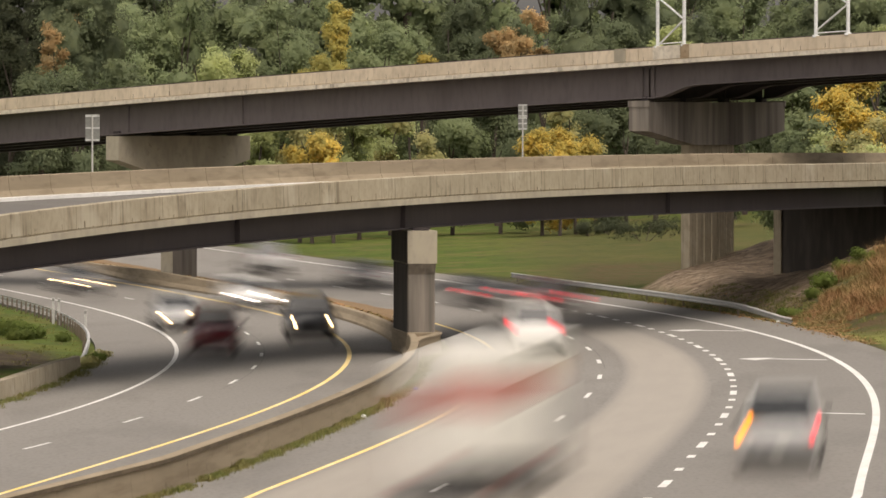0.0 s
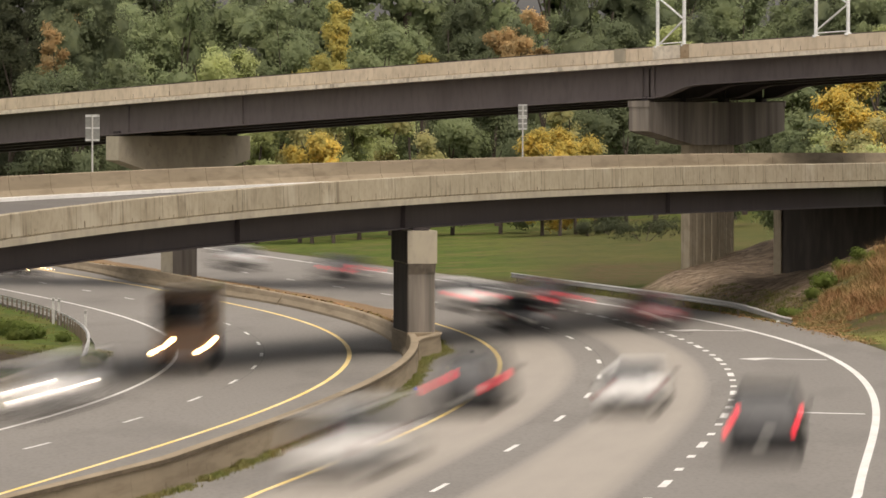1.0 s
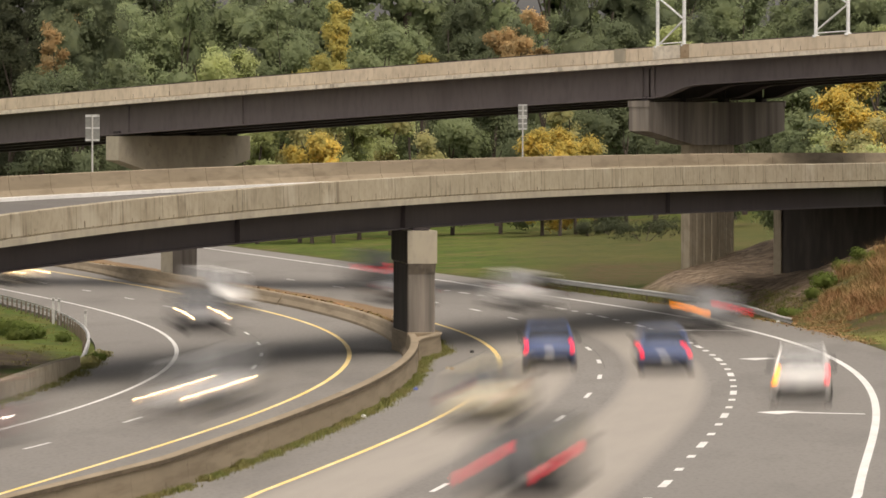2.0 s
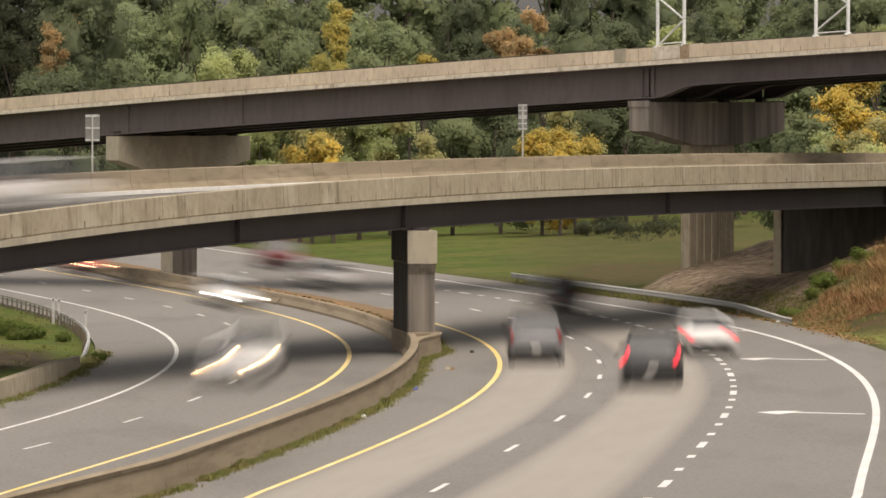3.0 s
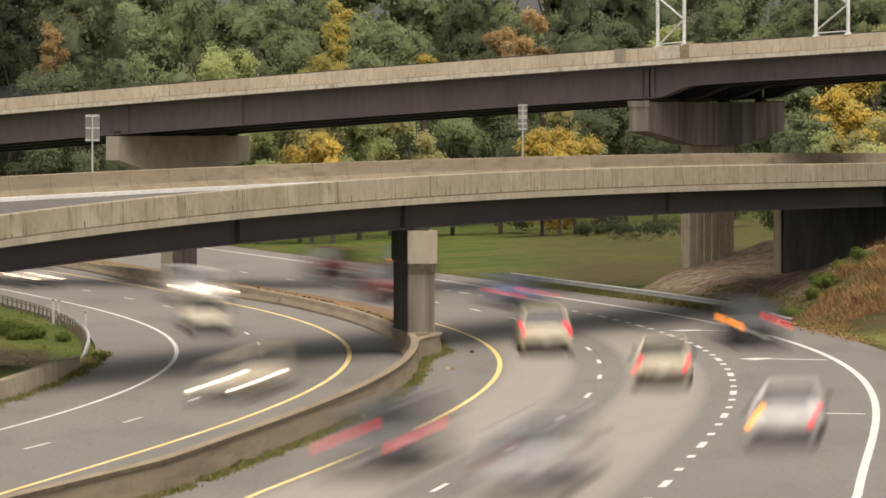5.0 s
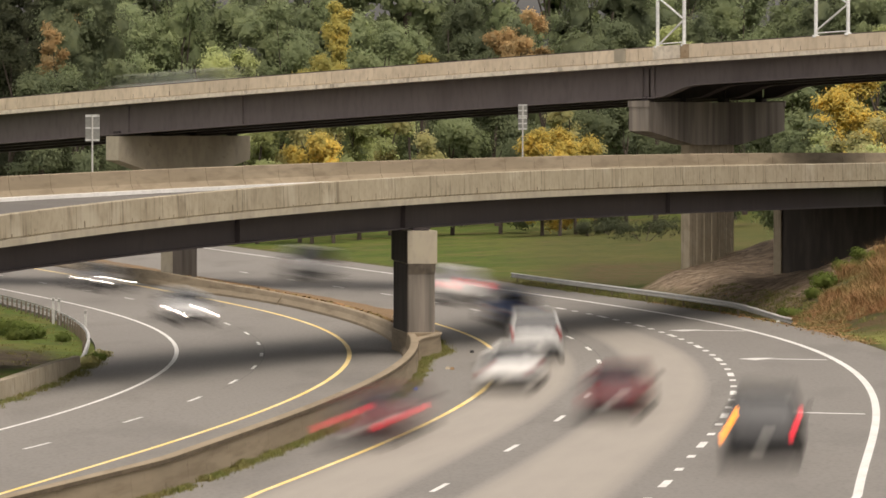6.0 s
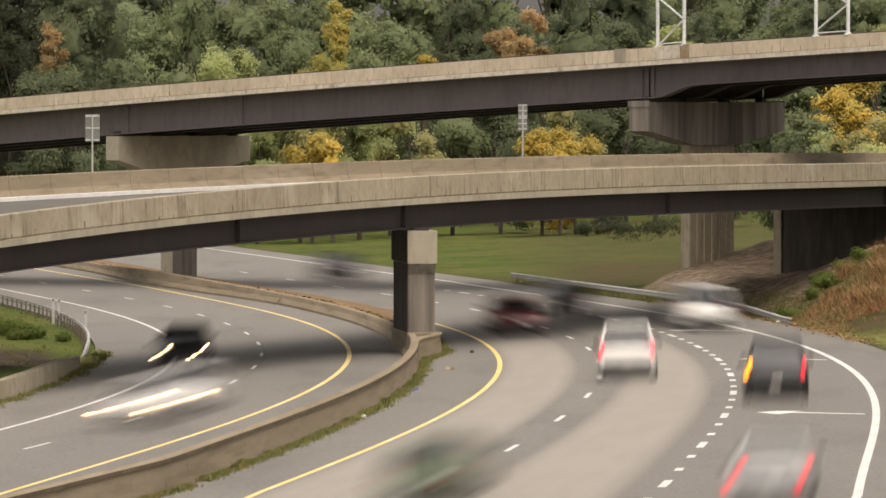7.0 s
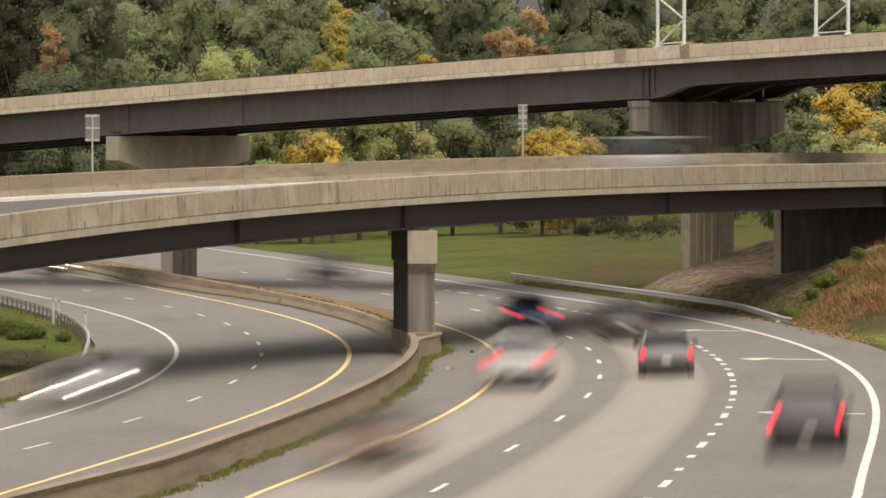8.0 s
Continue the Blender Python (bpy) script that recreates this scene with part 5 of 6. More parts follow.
# length, width, belt height, roof height, cabin base rear/front, cabin top rear/front, bonnet height, wheelbase/2
SHAPES = {
    "sedan": (4.7, 1.82, 0.97, 1.45, -1.85, 0.98, -1.15, 0.15, 0.84, 1.36),
    "hatch": (4.3, 1.78, 1.0, 1.50, -2.0, 0.95, -1.6, 0.15, 0.88, 1.28),
    "suv": (4.75, 1.92, 1.1, 1.76, -2.25, 0.8, -1.95, 0.05, 1.04, 1.4),
    "van": (5.0, 1.98, 1.1, 1.80, -2.4, 1.35, -2.2, 0.55, 1.02, 1.5),
    "pickup": (5.6, 2.0, 1.12, 1.86, -0.75, 1.2, -0.6, 0.55, 1.08, 1.72),
}


def body_ring(y, zb, zt, hw):
    return [(-hw * 0.88, y, zb), (-hw, y, zb + 0.14), (-hw, y, zt - 0.3), (-hw * 0.97, y, zt - 0.12), (-hw * 0.86, y, zt - 0.02), (-hw * 0.4, y, zt + 0.02), (hw * 0.4, y, zt + 0.02),
            (hw * 0.86, y, zt - 0.02), (hw * 0.97, y, zt - 0.12), (hw, y, zt - 0.3), (hw, y, zb + 0.14), (hw * 0.88, y, zb)]


def add_wheel(root, x, y, r, w):
    bm = bmesh.new()
    side = 1 if x > 0 else -1
    prof = [(0, r * 0.62), (0.0, r * 0.93), (side * 0.03, r), (side * (w - 0.03), r), (side * w, r * 0.93), (side * w, r * 0.62)]
    k = 14
    loft(bm, [[(x - side * w + a, y + math.cos(t) * q, r + math.sin(t) * q) for a, q in prof] for t in [6.2832 * i / k for i in range(k + 1)]], closed=True, caps=False)
    wheel = part("wheel", bm, M_TYRE, root, shade=False)
    bm = bmesh.new()
    for i in range(10):
        a0, a1 = 6.2832 * i / 10, 6.2832 * (i + (0.62 if i % 2 else 1)) / 10
        v = [bm.verts.new((x - side * 0.03, y + math.cos(t) * q, r + math.sin(t) * q)) for t, q in ((a0, 0.05), (a0, r * 0.64), (a1, r * 0.64), (a1, 0.05))]
        bm.faces.new(v)
    part("rim", bm, M_RIM, wheel)


def add_lamps(root, L, W, zh, zt, hs=(0.07, 0.033), ts=(0.06, 0.12)):
    for s in (-1, 1):
        bm = bmesh.new()
        box(bm, s * (W / 2 - 0.27) - hs[0], s * (W / 2 - 0.27) + hs[0], L / 2 - 0.22, L / 2 + 0.03, zh - hs[1], zh + hs[1], 0.03)
        part("headlight", bm, M_LAMP, root, "clear glass headlight")
        bm = bmesh.new()
        box(bm, s * (W / 2 - 0.13) - ts[0], s * (W / 2 - 0.13) + ts[0], -L / 2 - 0.02, -L / 2 + 0.16, zt - ts[1], zt + ts[1], 0.025)
        part("taillight", bm, M_TAIL, root, "red taillight")


def build_car(kind):
    L, W, belt, roof, br, bf, tr, tf, hood, wb = SHAPES[kind]
    h = W / 2
    root = thing("car", "car", "car")
    bm = bmesh.new()
    rear = belt - 0.02 if kind in ("suv", "van", "hatch", "pickup") else belt - 0.04
    st = [(-L / 2, 0.42, rear - 0.16, h * 0.86), (-L / 2 + 0.08, 0.3, rear - 0.03, h * 0.95), (-L / 2 + 0.4, 0.24, rear, h), (br, 0.22, belt, h), (0.0, 0.2, belt, h), (bf, 0.2, belt - 0.02, h),
          (bf + 0.25, 0.2, hood + 0.03, h), (L / 2 - 0.55, 0.22, hood - 0.06, h * 0.97), (L / 2 - 0.15, 0.26, hood - 0.16, h * 0.88), (L / 2, 0.36, hood - 0.3, h * 0.74)]
    if kind == "pickup":
        st[3] = (br - 0.1, 0.24, belt, h)
    loft(bm, [body_ring(*s) for s in st])
    part("body", bm, PAINT["silver"], root, shade=True)
    # cabin: glass on four sides, roof and pillars in paint
    hb, ht = h * 0.9, h * 0.72
    base = [(-hb, br), (hb, br), (hb, bf), (-hb, bf)]
    top = [(-ht, tr), (ht, tr), (ht, tf), (-ht, tf)]
    names = ("rear_window", "side_window", "windscreen", "side_window")
    for i in range(4):
        j = (i + 1) % 4
        a, b, c, d = (Vector((*base[i], belt - 0.04)), Vector((*base[j], belt - 0.04)), Vector((*top[j], roof - 0.03)), Vector((*top[i], roof - 0.03)))
        n = (b - a).cross(d - a).normalized() * 0.025
        bm = bmesh.new()
        loft(bm, [[a, b, c, d], [a - n, b - n, c - n, d - n]])
        part(names[i], bm, M_GLASS, root)
    bm = bmesh.new()
    loft(bm, [[(-ht * s - 0.02, tr - 0.06 * s, z), (ht * s + 0.02, tr - 0.06 * s, z), (ht * s + 0.02, tf + 0.08 * s, z), (-ht * s - 0.02, tf + 0.08 * s, z)] for z, s in ((roof - 0.06, 1.0), (roof - 0.01, 0.98), (roof + 0.035, 0.84))])
    part("roof", bm, PAINT["silver"], root)
    for i in range(4):
        bm = bmesh.new()
        tube(bm, (*base[i], belt - 0.06), (*top[i], roof - 0.02), 0.055, 0.045, 6)
        part("pillar", bm, PAINT["silver"], root)
    for s in (-1, 1):
        bm = bmesh.new()
        box(bm, s * h - 0.02 - (0.16 if s < 0 else 0), s * h + 0.02 + (0.16 if s > 0 else 0), bf - 0.5, bf - 0.36, belt - 0.06, belt + 0.1, 0.03)
        part("mirror", bm, M_TRIM, root)
    for y, z, nm in ((L / 2 - 0.02, 0.42, "front_bumper"), (-L / 2 - 0.05, 0.42, "rear_bumper")):
        bm = bmesh.new()
        box(bm, -h * 0.8, h * 0.8, y - 0.02, y + 0.09, z - 0.12, z + 0.12, 0.04)
        part(nm, bm, M_TRIM, root)
    bm = bmesh.new()
    box(bm, -0.16, 0.16, -L / 2 - 0.075, -L / 2 - 0.06, 0.5, 0.62)
    part("plate", bm, M_PLATE, root)
    if kind == "pickup":
        bm = bmesh.new()
        box(bm, -h * 0.84, h * 0.84, -L / 2 + 0.12, br - 0.15, belt + 0.005, belt + 0.03, 0.01)
        part("bed_cover", bm, M_TRIM, root)
    if kind in ("suv", "van"):
        for s in (-1, 1):
            bm = bmesh.new()
            tube(bm, (s * ht * 0.9, tr + 0.1, roof + 0.06), (s * ht * 0.9, tf - 0.1, roof + 0.06), 0.02, k=6)
            part("roof_rail", bm, M_TRIM, root)
    r = 0.32 if kind in ("sedan", "hatch") else 0.37
    for s in (-1, 1):
        for y in (-wb, wb):
            add_wheel(root, s * (h + 0.012), y, r, 0.23)
    add_lamps(root, L, W, hood - 0.22, belt - (0.2 if kind in ("sedan", "hatch") else 0.12), ts=(0.085, 0.09) if kind in ("sedan", "hatch") else (0.06, 0.15))
    return root


def build_truck(L, W, H, cab, bus=False, stripes=()):
    root = thing("truck", "truck", "truck")
    h = W / 2
    c0 = L / 2 - cab
    if bus:
        bm = bmesh.new()
        box(bm, -h, h, -L / 2, L / 2 - 0.9, 0.45, H - 0.35, 0.1)
        part("body", bm, PAINT["yellow"], root)
        bm = bmesh.new()
        loft(bm, [[(-h * s, -L / 2 + 0.02, z), (h * s, -L / 2 + 0.02, z), (h * s, L / 2 - 0.95, z), (-h * s, L / 2 - 0.95, z)] for z, s in ((H - 0.36, 0.99), (H - 0.15, 0.95), (H, 0.7))])
        part("roof", bm, M_BOX, root, "white roof")
        bm = bmesh.new()
        box(bm, -h * 0.9, h * 0.9, L / 2 - 0.92, L / 2, 0.45, 1.5, 0.12)
        part("bonnet", bm, PAINT["yellow"], root)
        n = 8
        for s in (-1, 1):
            for i in range(n):
                y = -L / 2 + 0.5 + i * (L - 2.4) / n
                bm = bmesh.new()
                box(bm, s * h - 0.015, s * h + 0.015, y, y + (L - 2.4) / n - 0.14, 1.55, 2.25)
                part("side_window", bm, M_GLASS, root)
        for y, nm in ((-L / 2, "rear_window"), (L / 2 - 0.9, "windscreen")):
            bm = bmesh.new()
            box(bm, -h * 0.8, h * 0.8, y - 0.015, y + 0.015, 1.6, 2.3)
            part(nm, bm, M_GLASS, root)
    else:
        bm = bmesh.new()
        box(bm, -h, h, -L / 2, c0 - 0.15, 1.0, H, 0.05)
        b = part("cargo_box", bm, M_BOX, root, "white cargo box")
        for z0, z1, key in stripes:
            bm = bmesh.new()
            box(bm, -h - 0.006, h + 0.006, -L / 2 - 0.006, c0 - 0.14, z0, z1)
            part("stripe", bm, PAINT[key], b)
        bm = bmesh.new()
        loft(bm, [[(-h * 0.9, c0, 0.5), (h * 0.9, c0, 0.5), (h * 0.9, c0, 2.5), (-h * 0.9, c0, 2.5)], [(-h * 0.92, c0 + cab * 0.45, 0.5), (h * 0.92, c0 + cab * 0.45, 0.5), (h * 0.88, c0 + cab * 0.45, 2.5), (-h * 0.88, c0 + cab * 0.45, 2.5)],
                  [(-h * 0.92, c0 + cab * 0.62, 0.5), (h * 0.92, c0 + cab * 0.62, 0.5), (h * 0.86, c0 + cab * 0.62, 1.65), (-h * 0.86, c0 + cab * 0.62, 1.65)], [(-h * 0.84, L / 2, 0.5), (h * 0.84, L / 2, 0.5), (h * 0.8, L / 2, 1.35), (-h * 0.8, L / 2, 1.35)]])
        part("cab", bm, PAINT["white"], root)
        bm = bmesh.new()
        y0, y1 = c0 + cab * 0.455, c0 + cab * 0.625
        loft(bm, [[(-h * 0.8, y1, 1.7), (h * 0.8, y1, 1.7), (h * 0.76, y0, 2.42), (-h * 0.76, y0, 2.42)], [(-h * 0.8, y1 + 0.03, 1.72), (h * 0.8, y1 + 0.03, 1.72), (h * 0.76, y0 + 0.03, 2.44), (-h * 0.76, y0 + 0.03, 2.44)]])
        part("windscreen", bm, M_GLASS, root)
        for s in (-1, 1):
            bm = bmesh.new()
            box(bm, s * h * 0.91 - 0.015, s * h * 0.91 + 0.015, c0 + 0.2, c0 + cab * 0.42, 1.6, 2.3)
            part("side_window", bm, M_GLASS, root)
        bm = bmesh.new()
        box(bm, -0.5, 0.5, -L / 2 + 0.1, c0 + 0.1, 0.6, 1.0, 0.02)
        part("chassis", bm, M_TRIM, root)
        bm = bmesh.new()
        box(bm, -h * 0.9, h * 0.9, -L / 2 - 0.08, -L / 2 + 0.04, 0.5, 0.68, 0.02)
        part("rear_bumper", bm, M_TRIM, root)
        bm = bmesh.new()
        box(bm, -0.012, 0.012, -L / 2 - 0.012, -L / 2 + 0.01, 1.1, H - 0.1)
        part("door_seam", bm, M_TRIM, b)
    for s in (-1, 1):
        for y in (-L / 2 + 1.9, L / 2 - 1.0):
            add_wheel(root, s * (h - 0.04), y, 0.48, 0.3)
    add_lamps(root, L + 0.06, W * 0.94, 0.85, 0.9 if bus else 0.8, (0.12, 0.07), (0.12, 0.1))
    return root


FLEET = {k: build_car(k) for k in SHAPES}
FLEET["truck"] = build_truck(8.2, 2.45, 3.6, 2.3, stripes=((2.2, 2.9, "rose"),))
FLEET["striped"] = build_truck(8.6, 2.5, 3.7, 2.3, stripes=((1.05, 1.25, "grey"), (1.55, 2.1, "blue"), (2.1, 2.3, "green"), (3.45, 3.66, "red")))
FLEET["box"] = build_truck(6.6, 2.2, 2.75, 2.0)
FLEET["long"] = build_truck(11.5, 2.4, 2.85, 2.2, stripes=((1.9, 2.15, "tan"), (2.5, 2.62, "silver")))
FLEET["bus"] = build_truck(10.5, 2.45, 2.72, 1.0, True)
KIND_NAME = {"sedan": "sedan car", "hatch": "hatchback car", "suv": "sport utility car", "van": "passenger van", "pickup": "pickup truck", "truck": "white box truck with a red band",
             "striped": "box truck with coloured bands", "box": "box van", "long": "long box truck with pale bands", "bus": "school bus with a pale roof"}
COLOUR = {"darkred": "dark red", "teal": "teal green"}
OBJ_NAME = {"truck": "box_truck", "striped": "box_truck", "box": "box_van", "long": "box_truck", "bus": "bus", "pickup": "pickup", "van": "van", "suv": "suv", "sedan": "car", "hatch": "car"}
TRAFFIC = []                                    # (vehicle, path, place at its time, time, pace)


def vehicle(kind, colour, lights, where):
    """A copy of one of the fleet in its own paint and with its own lamps lit."""
    v = copy_thing(FLEET[kind], Matrix())
    v.name = OBJ_NAME[kind]
    tagged(v, f"{COLOUR.get(colour, colour)} {KIND_NAME[kind]} {where}", "truck" if kind in ("truck", "striped", "box", "long") else "bus" if kind == "bus" else "car", "traffic")
    first = True
    for o in v.children:
        nm = o.name.split(".")[0]
        new_mat = None
        if nm in ("body", "roof", "pillar", "bonnet", "cab") and not (kind == "bus" and nm == "roof") or (nm == "cargo_box" and kind == "box"):
            new_mat = PAINT[colour]
        elif nm == "headlight" and lights in ("head", "white"):
            new_mat = M_LAMP_ON if lights == "head" else M_LAMP_WHITE
        elif nm == "taillight" and lights in ("tail", "signal", "blink"):
            left = sum(w.co.x for w in o.data.vertices) < 0
            new_mat = M_SIGNAL_ON if lights != "tail" and left else M_TAIL_ON if lights != "blink" else M_TAIL
        if new_mat:
            o.material_slots[0].link = "OBJECT"
            o.material_slots[0].material = new_mat
    return v


LANES = {"L1": lambda y: (x_lw(y) + x_ld(y)) / 2, "L2": lambda y: (x_ld(y) + x_ly(y)) / 2, "R1": lambda y: (x_ry(y) + x_rd(y)) / 2,
         "R2": lambda y: (x_rd(y) + x_rt(y)) / 2, "R3": lambda y: (x_rt(y) + x_rw(y)) / 2}     # X: moving over towards the exit
PACE = {"L1": -575, "L2": -575, "R1": 480, "R2": 510, "R3": 500, "X": 540}     # metres a second of the quickened clip


def reach(px, py):
    """Distance of the road under a bearing and a fall of sight."""
    return EYE_H * 10170 / (py - 198.9 + 0.0175 * (px - 784))


# time: lane, bearing, fall of sight to the foot of its nearer end, kind, colour, lamps, sideways shift, slower pace
SEEN = {
    0.0: [("L1", 378, 632, "suv", "darkred", "", 0), ("L2", 552, 607, "suv", "black", "head", 0), ("L1", 318, 588, "sedan", "silver", "head", 0), ("L2", 450, 550, "sedan", "white", "white", 0), ("L1", 145, 522, "sedan", "grey", "head", 0),
          ("R2", 840, 900, "truck", "white", "", 0, 1.3), ("R1", 945, 625, "suv", "white", "tail", 0), ("X", 1382, 832, "pickup", "silver", "signal", 0, 0.95), ("R2", 985, 556, "sedan", "darkred", "tail", 0), ("R1", 860, 548, "sedan", "black", "tail", 0),
          ("R2", 660, 512, "sedan", "grey", "", 0), ("R1", 480, 487, "suv", "silver", "", 0)],
    0.5: [("R2", 1165, 592, "striped", "white", "", 0, 0.75), ("R2", 1000, 785, "sedan", "white", "tail", 0), ("R1", 600, 835, "sedan", "brown", "", 0), ("R2", 870, 528, "sedan", "red", "tail", 0.4), ("R1", 590, 512, "van", "white", "", 0),
          ("R2", 390, 462, "sedan", "darkred", "", 0), ("L1", 60, 735, "sedan", "grey", "", 0)],
    1.0: [("L1", 330, 655, "box", "brown", "head", 0.3), ("L1", 60, 742, "suv", "white", "white", 0), ("L1", 40, 492, "sedan", "white", "head", 0), ("X", 1355, 815, "suv", "black", "tail", -0.3), ("R2", 1120, 735, "sedan", "white", "", 0.2),
          ("R1", 830, 735, "suv", "black", "tail", 0.3), ("R1", 610, 850, "van", "white", "", 0), ("R2", 1160, 585, "sedan", "darkred", "", 0.9), ("R2", 985, 558, "sedan", "darkred", "tail", 0), ("R1", 925, 588, "sedan", "black", "", 0),
          ("R1", 845, 555, "sedan", "white", "tail", 0), ("R2", 620, 502, "sedan", "grey", "tail", 0), ("R1", 430, 480, "sedan", "silver", "", 0)],
    1.5: [("X", 1410, 782, "pickup", "silver", "signal", -0.1), ("X", 1365, 688, "suv", "black", "tail", -0.2), ("R2", 1262, 640, "sedan", "darkred", "signal", 1.3), ("R1", 905, 665, "sedan", "white", "tail", 0.2), ("R1", 938, 606, "sedan", "white", "", 0),
          ("R2", 1130, 612, "sedan", "silver", "", 0.2), ("R1", 745, 870, "suv", "black", "", 0.3), ("R1", 810, 562, "sedan", "red", "", 0), ("R2", 1010, 556, "suv", "black", "tail", 0), ("R2", 600, 492, "suv", "grey", "", 0), ("R1", 420, 482, "sedan", "black", "", 0)],
    3.0: [("L2", 435, 678, "van", "white", "head", -0.4, 1.5), ("L2", 415, 548, "sedan", "white", "white", 0), ("L2", 178, 487, "sedan", "red", "head", 0), ("R1", 950, 645, "suv", "grey", "", 0), ("R2", 1155, 686, "suv", "black", "tail", 0),
          ("R2", 1255, 630, "sedan", "white", "tail", 1.6), ("R2", 1008, 566, "suv", "black", "", 0), ("R1", 590, 515, "sedan", "silver", "", 0), ("R2", 500, 478, "suv", "darkred", "", 0)],
    3.5: [("L1", 340, 596, "sedan", "red", "white", 0.2), ("X", 1228, 848, "suv", "darkred", "tail", 1.6, 0.75), ("X", 1375, 755, "suv", "silver", "signal", -0.2), ("R2", 1200, 606, "sedan", "darkred", "tail", 1.1), ("R2", 1102, 604, "sedan", "white", "tail", 0.2),
          ("R1", 925, 606, "sedan", "white", "", 0), ("R2", 935, 535, "sedan", "silver", "", 0), ("R1", 565, 842, "sedan", "red", "", 0), ("R1", 620, 505, "sedan", "black", "", 0), ("R2", 450, 473, "sedan", "grey", "", 0)],
    4.0: [("L1", 382, 642, "suv", "black", "head", 0), ("L2", 470, 672, "sedan", "white", "white", -0.7), ("L2", 525, 582, "sedan", "silver", "white", 0), ("L2", 300, 505, "sedan", "grey", "head", 0), ("R2", 1090, 768, "box", "white", "tail", 0.5),
          ("R1", 815, 765, "sedan", "darkred", "tail", 0), ("R2", 920, 838, "sedan", "silver", "tail", -0.6), ("R1", 945, 660, "sedan", "silver", "", 0.2), ("R1", 912, 586, "suv", "black", "", 0), ("R2", 1192, 600, "suv", "white", "", 1.0, 0.65),
          ("X", 1362, 905, "suv", "black", "tail", -0.2), ("R1", 800, 550, "sedan", "black", "", 0), ("R2", 640, 500, "sedan", "grey", "", 0)],
    4.5: [("L1", 340, 582, "sedan", "white", "white", 0), ("L1", 245, 735, "sedan", "silver", "white", 0.8, 1.5), ("L1", 150, 770, "sedan", "silver", "head", 0.8, 1.5), ("L2", 330, 524, "sedan", "grey", "head", 0), ("L1", 50, 502, "sedan", "black", "head", 0), ("X", 1224, 778, "suv", "black", "blink", 1.6, 0.55),
          ("R2", 1120, 645, "sedan", "black", "tail", 0), ("R2", 1160, 596, "sedan", "white", "tail", 0.8), ("R2", 1075, 580, "suv", "black", "", 0), ("R2", 935, 545, "van", "white", "", 0), ("R1", 795, 757, "sedan", "darkred", "", 0),
          ("R1", 560, 502, "sedan", "darkred", "", 0), ("R2", 440, 468, "van", "white", "", 0), ("R1", 690, 525, "sedan", "grey", "tail", 0)],
    6.0: [("L1", 185, 517, "sedan", "grey", "white", 0.5), ("L1", 338, 576, "sedan", "silver", "white", 0.4), ("R1", 950, 640, "suv", "silver", "", 0.2), ("R1", 905, 695, "sedan", "white", "", 0), ("R1", 915, 580, "sedan", "blue", "", 0),
          ("R2", 1090, 742, "sedan", "darkred", "", 0), ("X", 1352, 822, "suv", "black", "signal", -0.3), ("R1", 660, 790, "sedan", "darkred", "tail", 0.2), ("R2", 810, 540, "suv", "white", "tail", -0.3), ("R2", 560, 498, "van", "silver", "", 0)],
    6.5: [("L1", 215, 745, "van", "white", "white", 0.7), ("L2", 445, 668, "sedan", "black", "head", -0.5), ("L1", 362, 655, "suv", "black", "white", 0.2), ("L1", 298, 565, "van", "white", "", 0.5), ("R1", 932, 658, "suv", "grey", "tail", 0.2),
          ("R2", 1165, 641, "suv", "red", "tail", 0), ("R3", 1345, 672, "sedan", "black", "signal", -0.2), ("R2", 1082, 588, "sedan", "white", "tail", 0.1), ("R2", 895, 545, "van", "white", "", -0.3), ("R1", 795, 550, "sedan", "darkred", "", 0), ("R2", 520, 488, "suv", "black", "", 0)],
    7.0: [("L1", 322, 655, "sedan", "black", "head", 0.2), ("L1", 285, 750, "sedan", "white", "head", 1.2), ("R2", 1112, 672, "suv", "white", "tail", 0), ("X", 1375, 710, "suv", "black", "signal", -0.2), ("X", 1228, 588, "van", "white", "", 0, 0.75),
          ("X", 1365, 905, "hatch", "silver", "tail", -0.2), ("R1", 790, 900, "sedan", "green", "", 0.8), ("R1", 915, 594, "sedan", "darkred", "", 0), ("R2", 1010, 564, "sedan", "black", "", 0), ("R2", 610, 497, "sedan", "black", "", 0)],
    7.5: [("L1", 255, 546, "sedan", "white", "white", 0.5), ("L1", 290, 668, "sedan", "teal", "", 0), ("L1", 35, 493, "sedan", "silver", "white", 0), ("R2", 1050, 785, "sedan", "red", "", 0), ("R1", 825, 722, "sedan", "grey", "tail", 0),
          ("X", 1262, 880, "suv", "silver", "tail", 1.5), ("R1", 620, 805, "sedan", "darkred", "tail", 0), ("R1", 820, 556, "suv", "darkred", "tail", 0), ("R2", 1020, 567, "suv", "black", "", 0)],
    8.0: [("L1", 145, 715, "sedan", "silver", "white", 0.3, 1.3), ("L2", 105, 490, "sedan", "grey", "head", 0), ("R1", 915, 690, "suv", "silver", "tail", 0.2), ("R1", 940, 588, "sedan", "blue", "tail", 0), ("R2", 1180, 668, "sedan", "grey", "tail", 0, 0.7),
          ("X", 1430, 808, "suv", "black", "tail", 0), ("R1", 640, 835, "sedan", "brown", "", 0), ("R2", 1110, 606, "sedan", "black", "", 0), ("R2", 590, 497, "sedan", "grey", "", 0)],
}
_rng = random.Random(11)
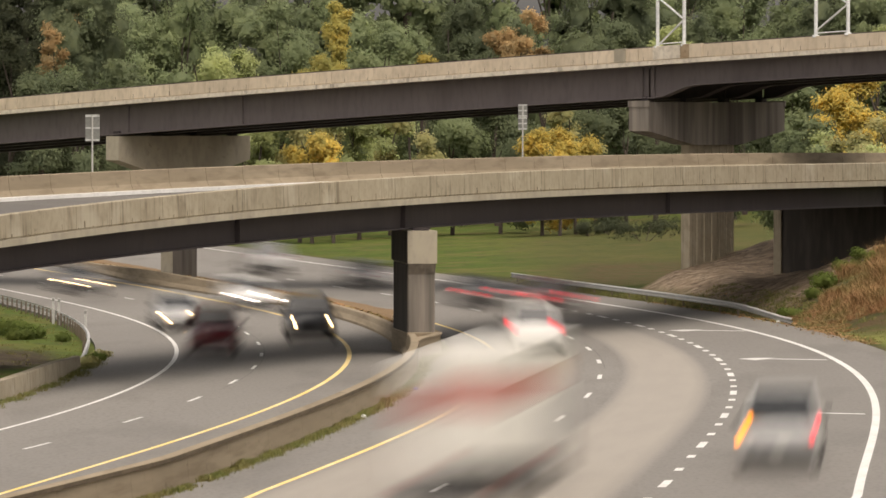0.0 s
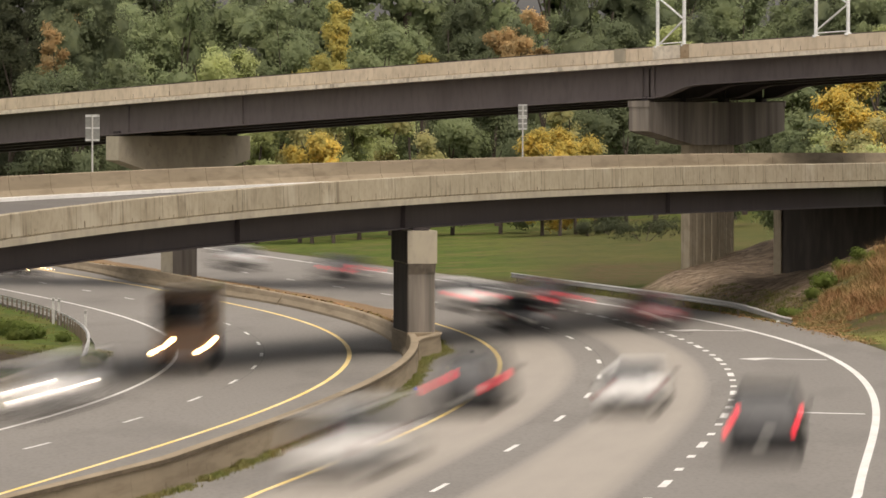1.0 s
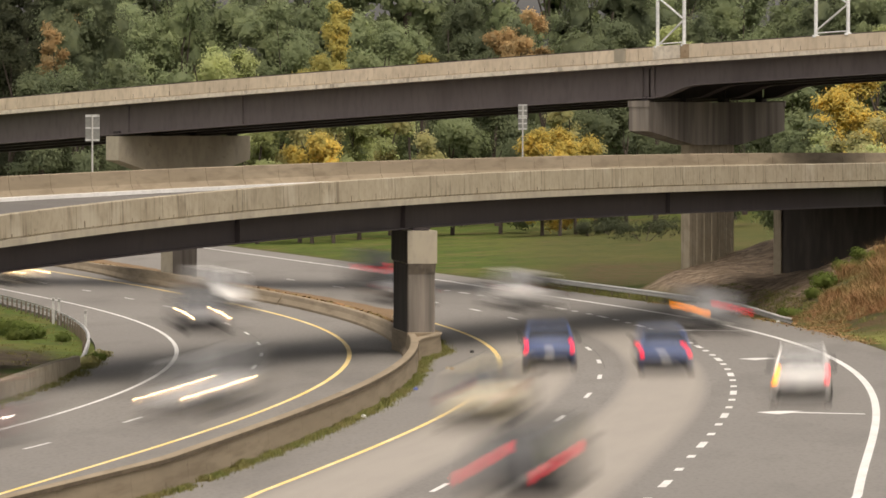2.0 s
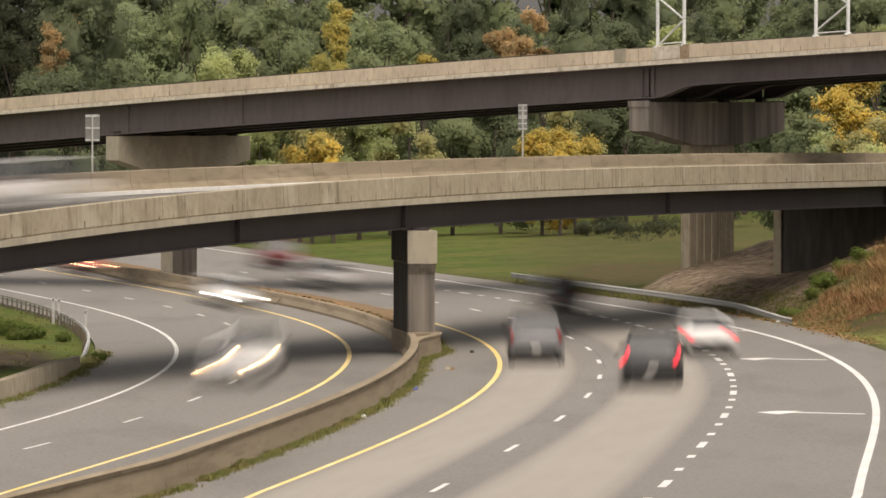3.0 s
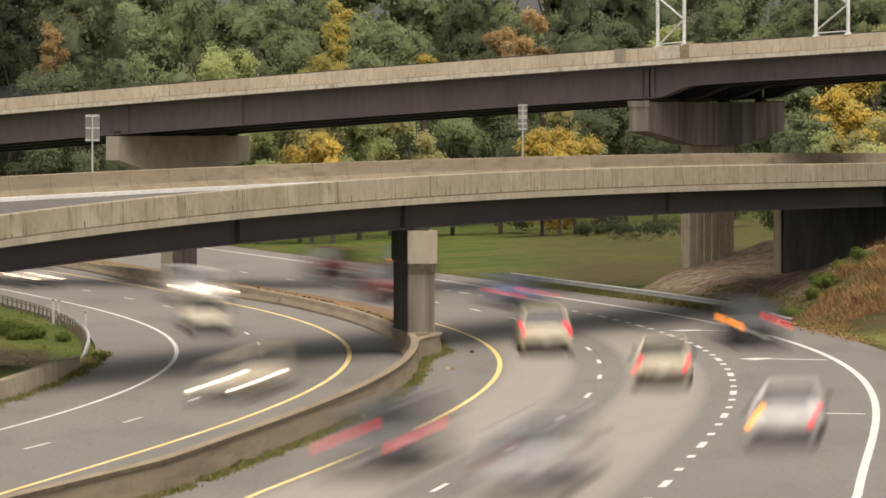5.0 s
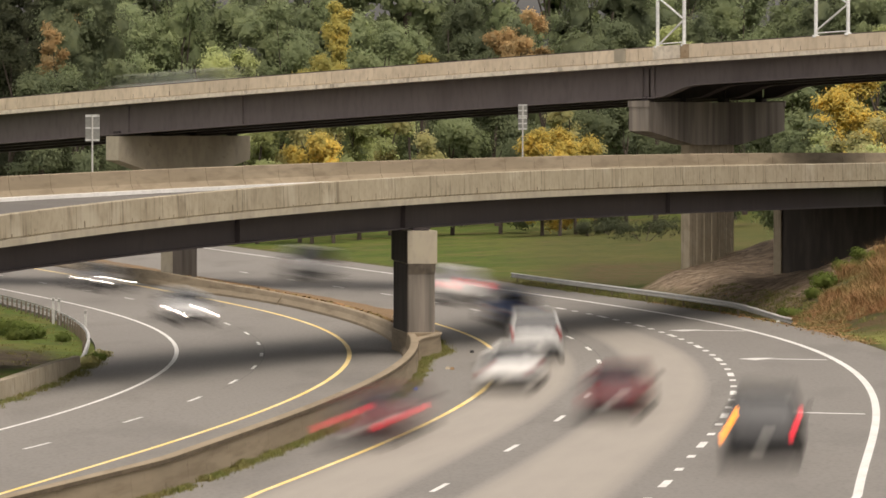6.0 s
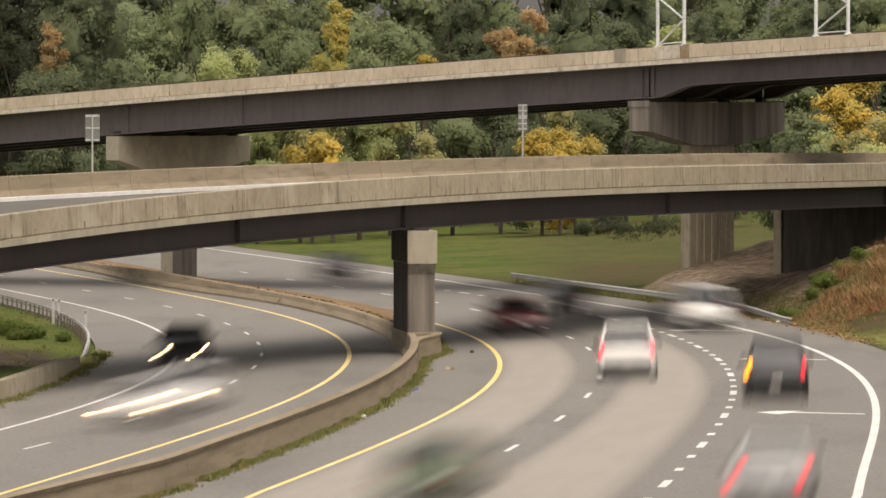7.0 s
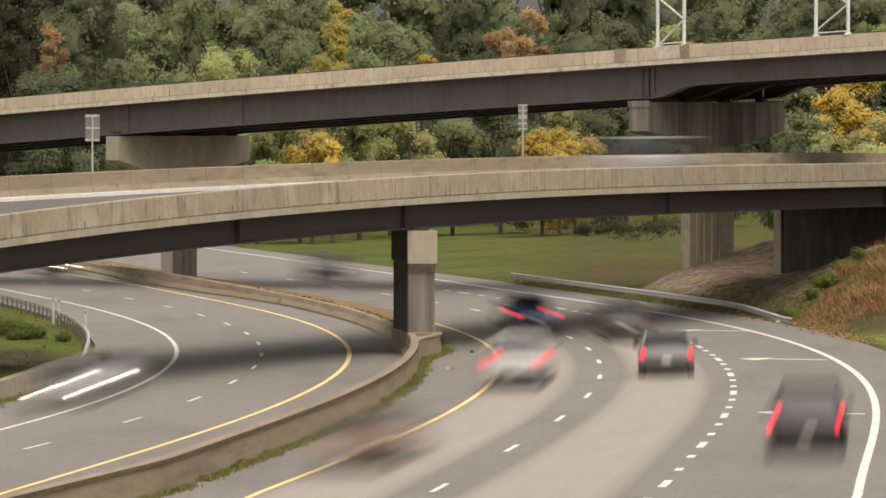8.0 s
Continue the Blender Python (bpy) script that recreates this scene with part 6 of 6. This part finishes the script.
for _t in (2.0, 2.5, 5.0, 5.5):                 # unseen moments carry traffic of the same kind
    SEEN[_t] = []
    for _lane, _ys in (("L1", (150, 235, 300)), ("L2", (180, 260)), ("R1", (150, 205, 275)), ("R2", (140, 190, 250, 300)), ("R3", (160, 220))):
        for _y in _ys:
            _d = _y + _rng.uniform(-12, 12)
            _x = LANES[_lane](_d)
            SEEN[_t].append((_lane, 784 + _x / _d * 10170, 198.9 + 10170 * (EYE_H - road_z(_x)) / _d, _rng.choice(("sedan", "sedan", "suv", "suv", "van", "pickup", "hatch")),
                             _rng.choice(("white", "white", "silver", "grey", "black", "black", "red", "darkred", "blue", "tan")), _rng.choice(("head", "white", "")) if _lane[0] == "L" else "signal" if _lane == "R3" else _rng.choice(("tail", "tail", "")), 0))
for _t in sorted(SEEN):
    for _lane, _px, _py, _kind, _col, _lit, _side, *_slow in SEEN[_t]:
        _len = SHAPES[_kind][0] if _kind in SHAPES else {"truck": 8.2, "striped": 8.6, "box": 6.6, "bus": 10.5}[_kind]
        _v = vehicle(_kind, _col, _lit, "driving in the curve" if _lane not in ("R3", "X") else "driving in the exit lane")
        _d = reach(_px, _py)
        _side = ((_px - 784) / 10170, _d) if _lane == "X" else min(max((_px - 784) / 10170 * _d - LANES[_lane](_d), -2.6), 2.6)
        TRAFFIC.append((_v, _lane, _d + _len / 2, _t, PACE[_lane] * (_slow[0] if _slow else 1), _side))

# vehicles on the two bridges: time, bearing, kind, colour, sideways place
for _t, _px, _kind, _col, _o, *_slow in ((0.4, 545, "van", "white", 4.6), (1.5, 575, "van", "white", 5.4, 0.9), (3.0, 40, "van", "white", 5.0), (3.5, 200, "sedan", "silver", 5.0), (4.0, 905, "bus", "yellow", 5.0),
                                 (4.0, 1330, "suv", "silver", 5.0), (6.5, 1120, "sedan", "grey", 5.0), (7.6, 460, "van", "white", 5.0), (8.0, 1160, "van", "silver", 5.0), (2.4, 500, "suv", "black", 5.0), (5.2, 700, "sedan", "red", 5.0)):
    _b = A1 + N1 * _o
    _k = (_px - 784) / 10170
    TRAFFIC.append((vehicle(_kind, _col, "", "crossing the ramp bridge"), "B1", (_k * _b.y - _b.x) / (D1.x - _k * D1.y), _t, 340 * (_slow[0] if _slow else 1), _o))
for _t, _px, _kind, _col, _o, *_slow in ((3.5, 420, "sedan", "white", 3.0), (4.5, 865, "long", "white", 3.0, 0.5), (6.0, 335, "sedan", "silver", 3.0), (7.4, 930, "box", "white", 3.0), (7.5, 1560, "box", "brown", 7.0), (4.0, 1030, "suv", "grey", 6.5), (0.5, 1200, "sedan", "grey", 6.5),
                                 (1.3, 640, "truck", "white", 3.0), (1.7, 950, "van", "silver", 6.5), (2.3, 600, "suv", "white", 3.0), (5.1, 700, "sedan", "black", 3.0)):
    _b = A2 + N2 * _o
    _k = (_px - 784) / 10170
    TRAFFIC.append((vehicle(_kind, _col, "", "crossing the high bridge"), "B2", (_k * _b.y - _b.x) / (D2.x - _k * D2.y), _t, 320 * (_slow[0] if _slow else 1), _o))
for _o in FLEET.values():                       # the patterns themselves are not part of the place
    for _c in list(_o.children_recursive) + [_o]:
        bpy.data.objects.remove(_c)


# ---- what moves ----
def place_on(lane, u, pace, side):
    """The pose of a vehicle u metres along its lane."""
    if lane == "B1":
        x, y, z = at1(u, side, deck1(u, side) + 0.01)
        return Matrix.Translation((x, y, z)) @ Matrix.Rotation(-math.atan2(D1.x, D1.y), 4, "Z")
    if lane == "B2":
        x, y, z = at2(u, side, z2(u) - 0.7 + 0.1 * side / W2)
        return Matrix.Translation((x, y, z)) @ Matrix.Rotation(-math.atan2(D2.x, D2.y), 4, "Z")
    f = LANES["R3" if lane == "X" else lane]
    if lane == "X":
        (own, y0), r3 = side, LANES["R3"]
        f, side = lambda y: (own * y + 0.58 * (r3(y) - r3(y0) - own * (y - y0))) * (1 - smooth(175, 225, y)) + r3(y) * smooth(175, 225, y), 0
    x = f(u) + side
    turn = -math.atan((f(u + 2) - f(u - 2)) / 4) + (math.pi if pace < 0 else 0)
    return Matrix.Translation((x, u, road_z(x) + 0.004)) @ (Matrix.Rotation(-0.0175, 4, "Y") if -40 < x < 40 else Matrix()) @ Matrix.Rotation(turn, 4, "Z")


def motions():
    for v, lane, u0, t0, pace, side in TRAFFIC:
        lo, hi = (-75, 115) if lane[0] == "B" else (95, 440)
        ts = {0.0, 8.0}
        for k in range(241):
            if lo <= u0 + pace * (k / FPS - t0) <= hi:
                ts |= {max(k - 1, 0) / FPS, k / FPS, min(k + 1, 240) / FPS}
        walk(v, [(t, place_on(lane, u0 + pace * (t - t0), pace, side)) for t in sorted(ts)])


motions()
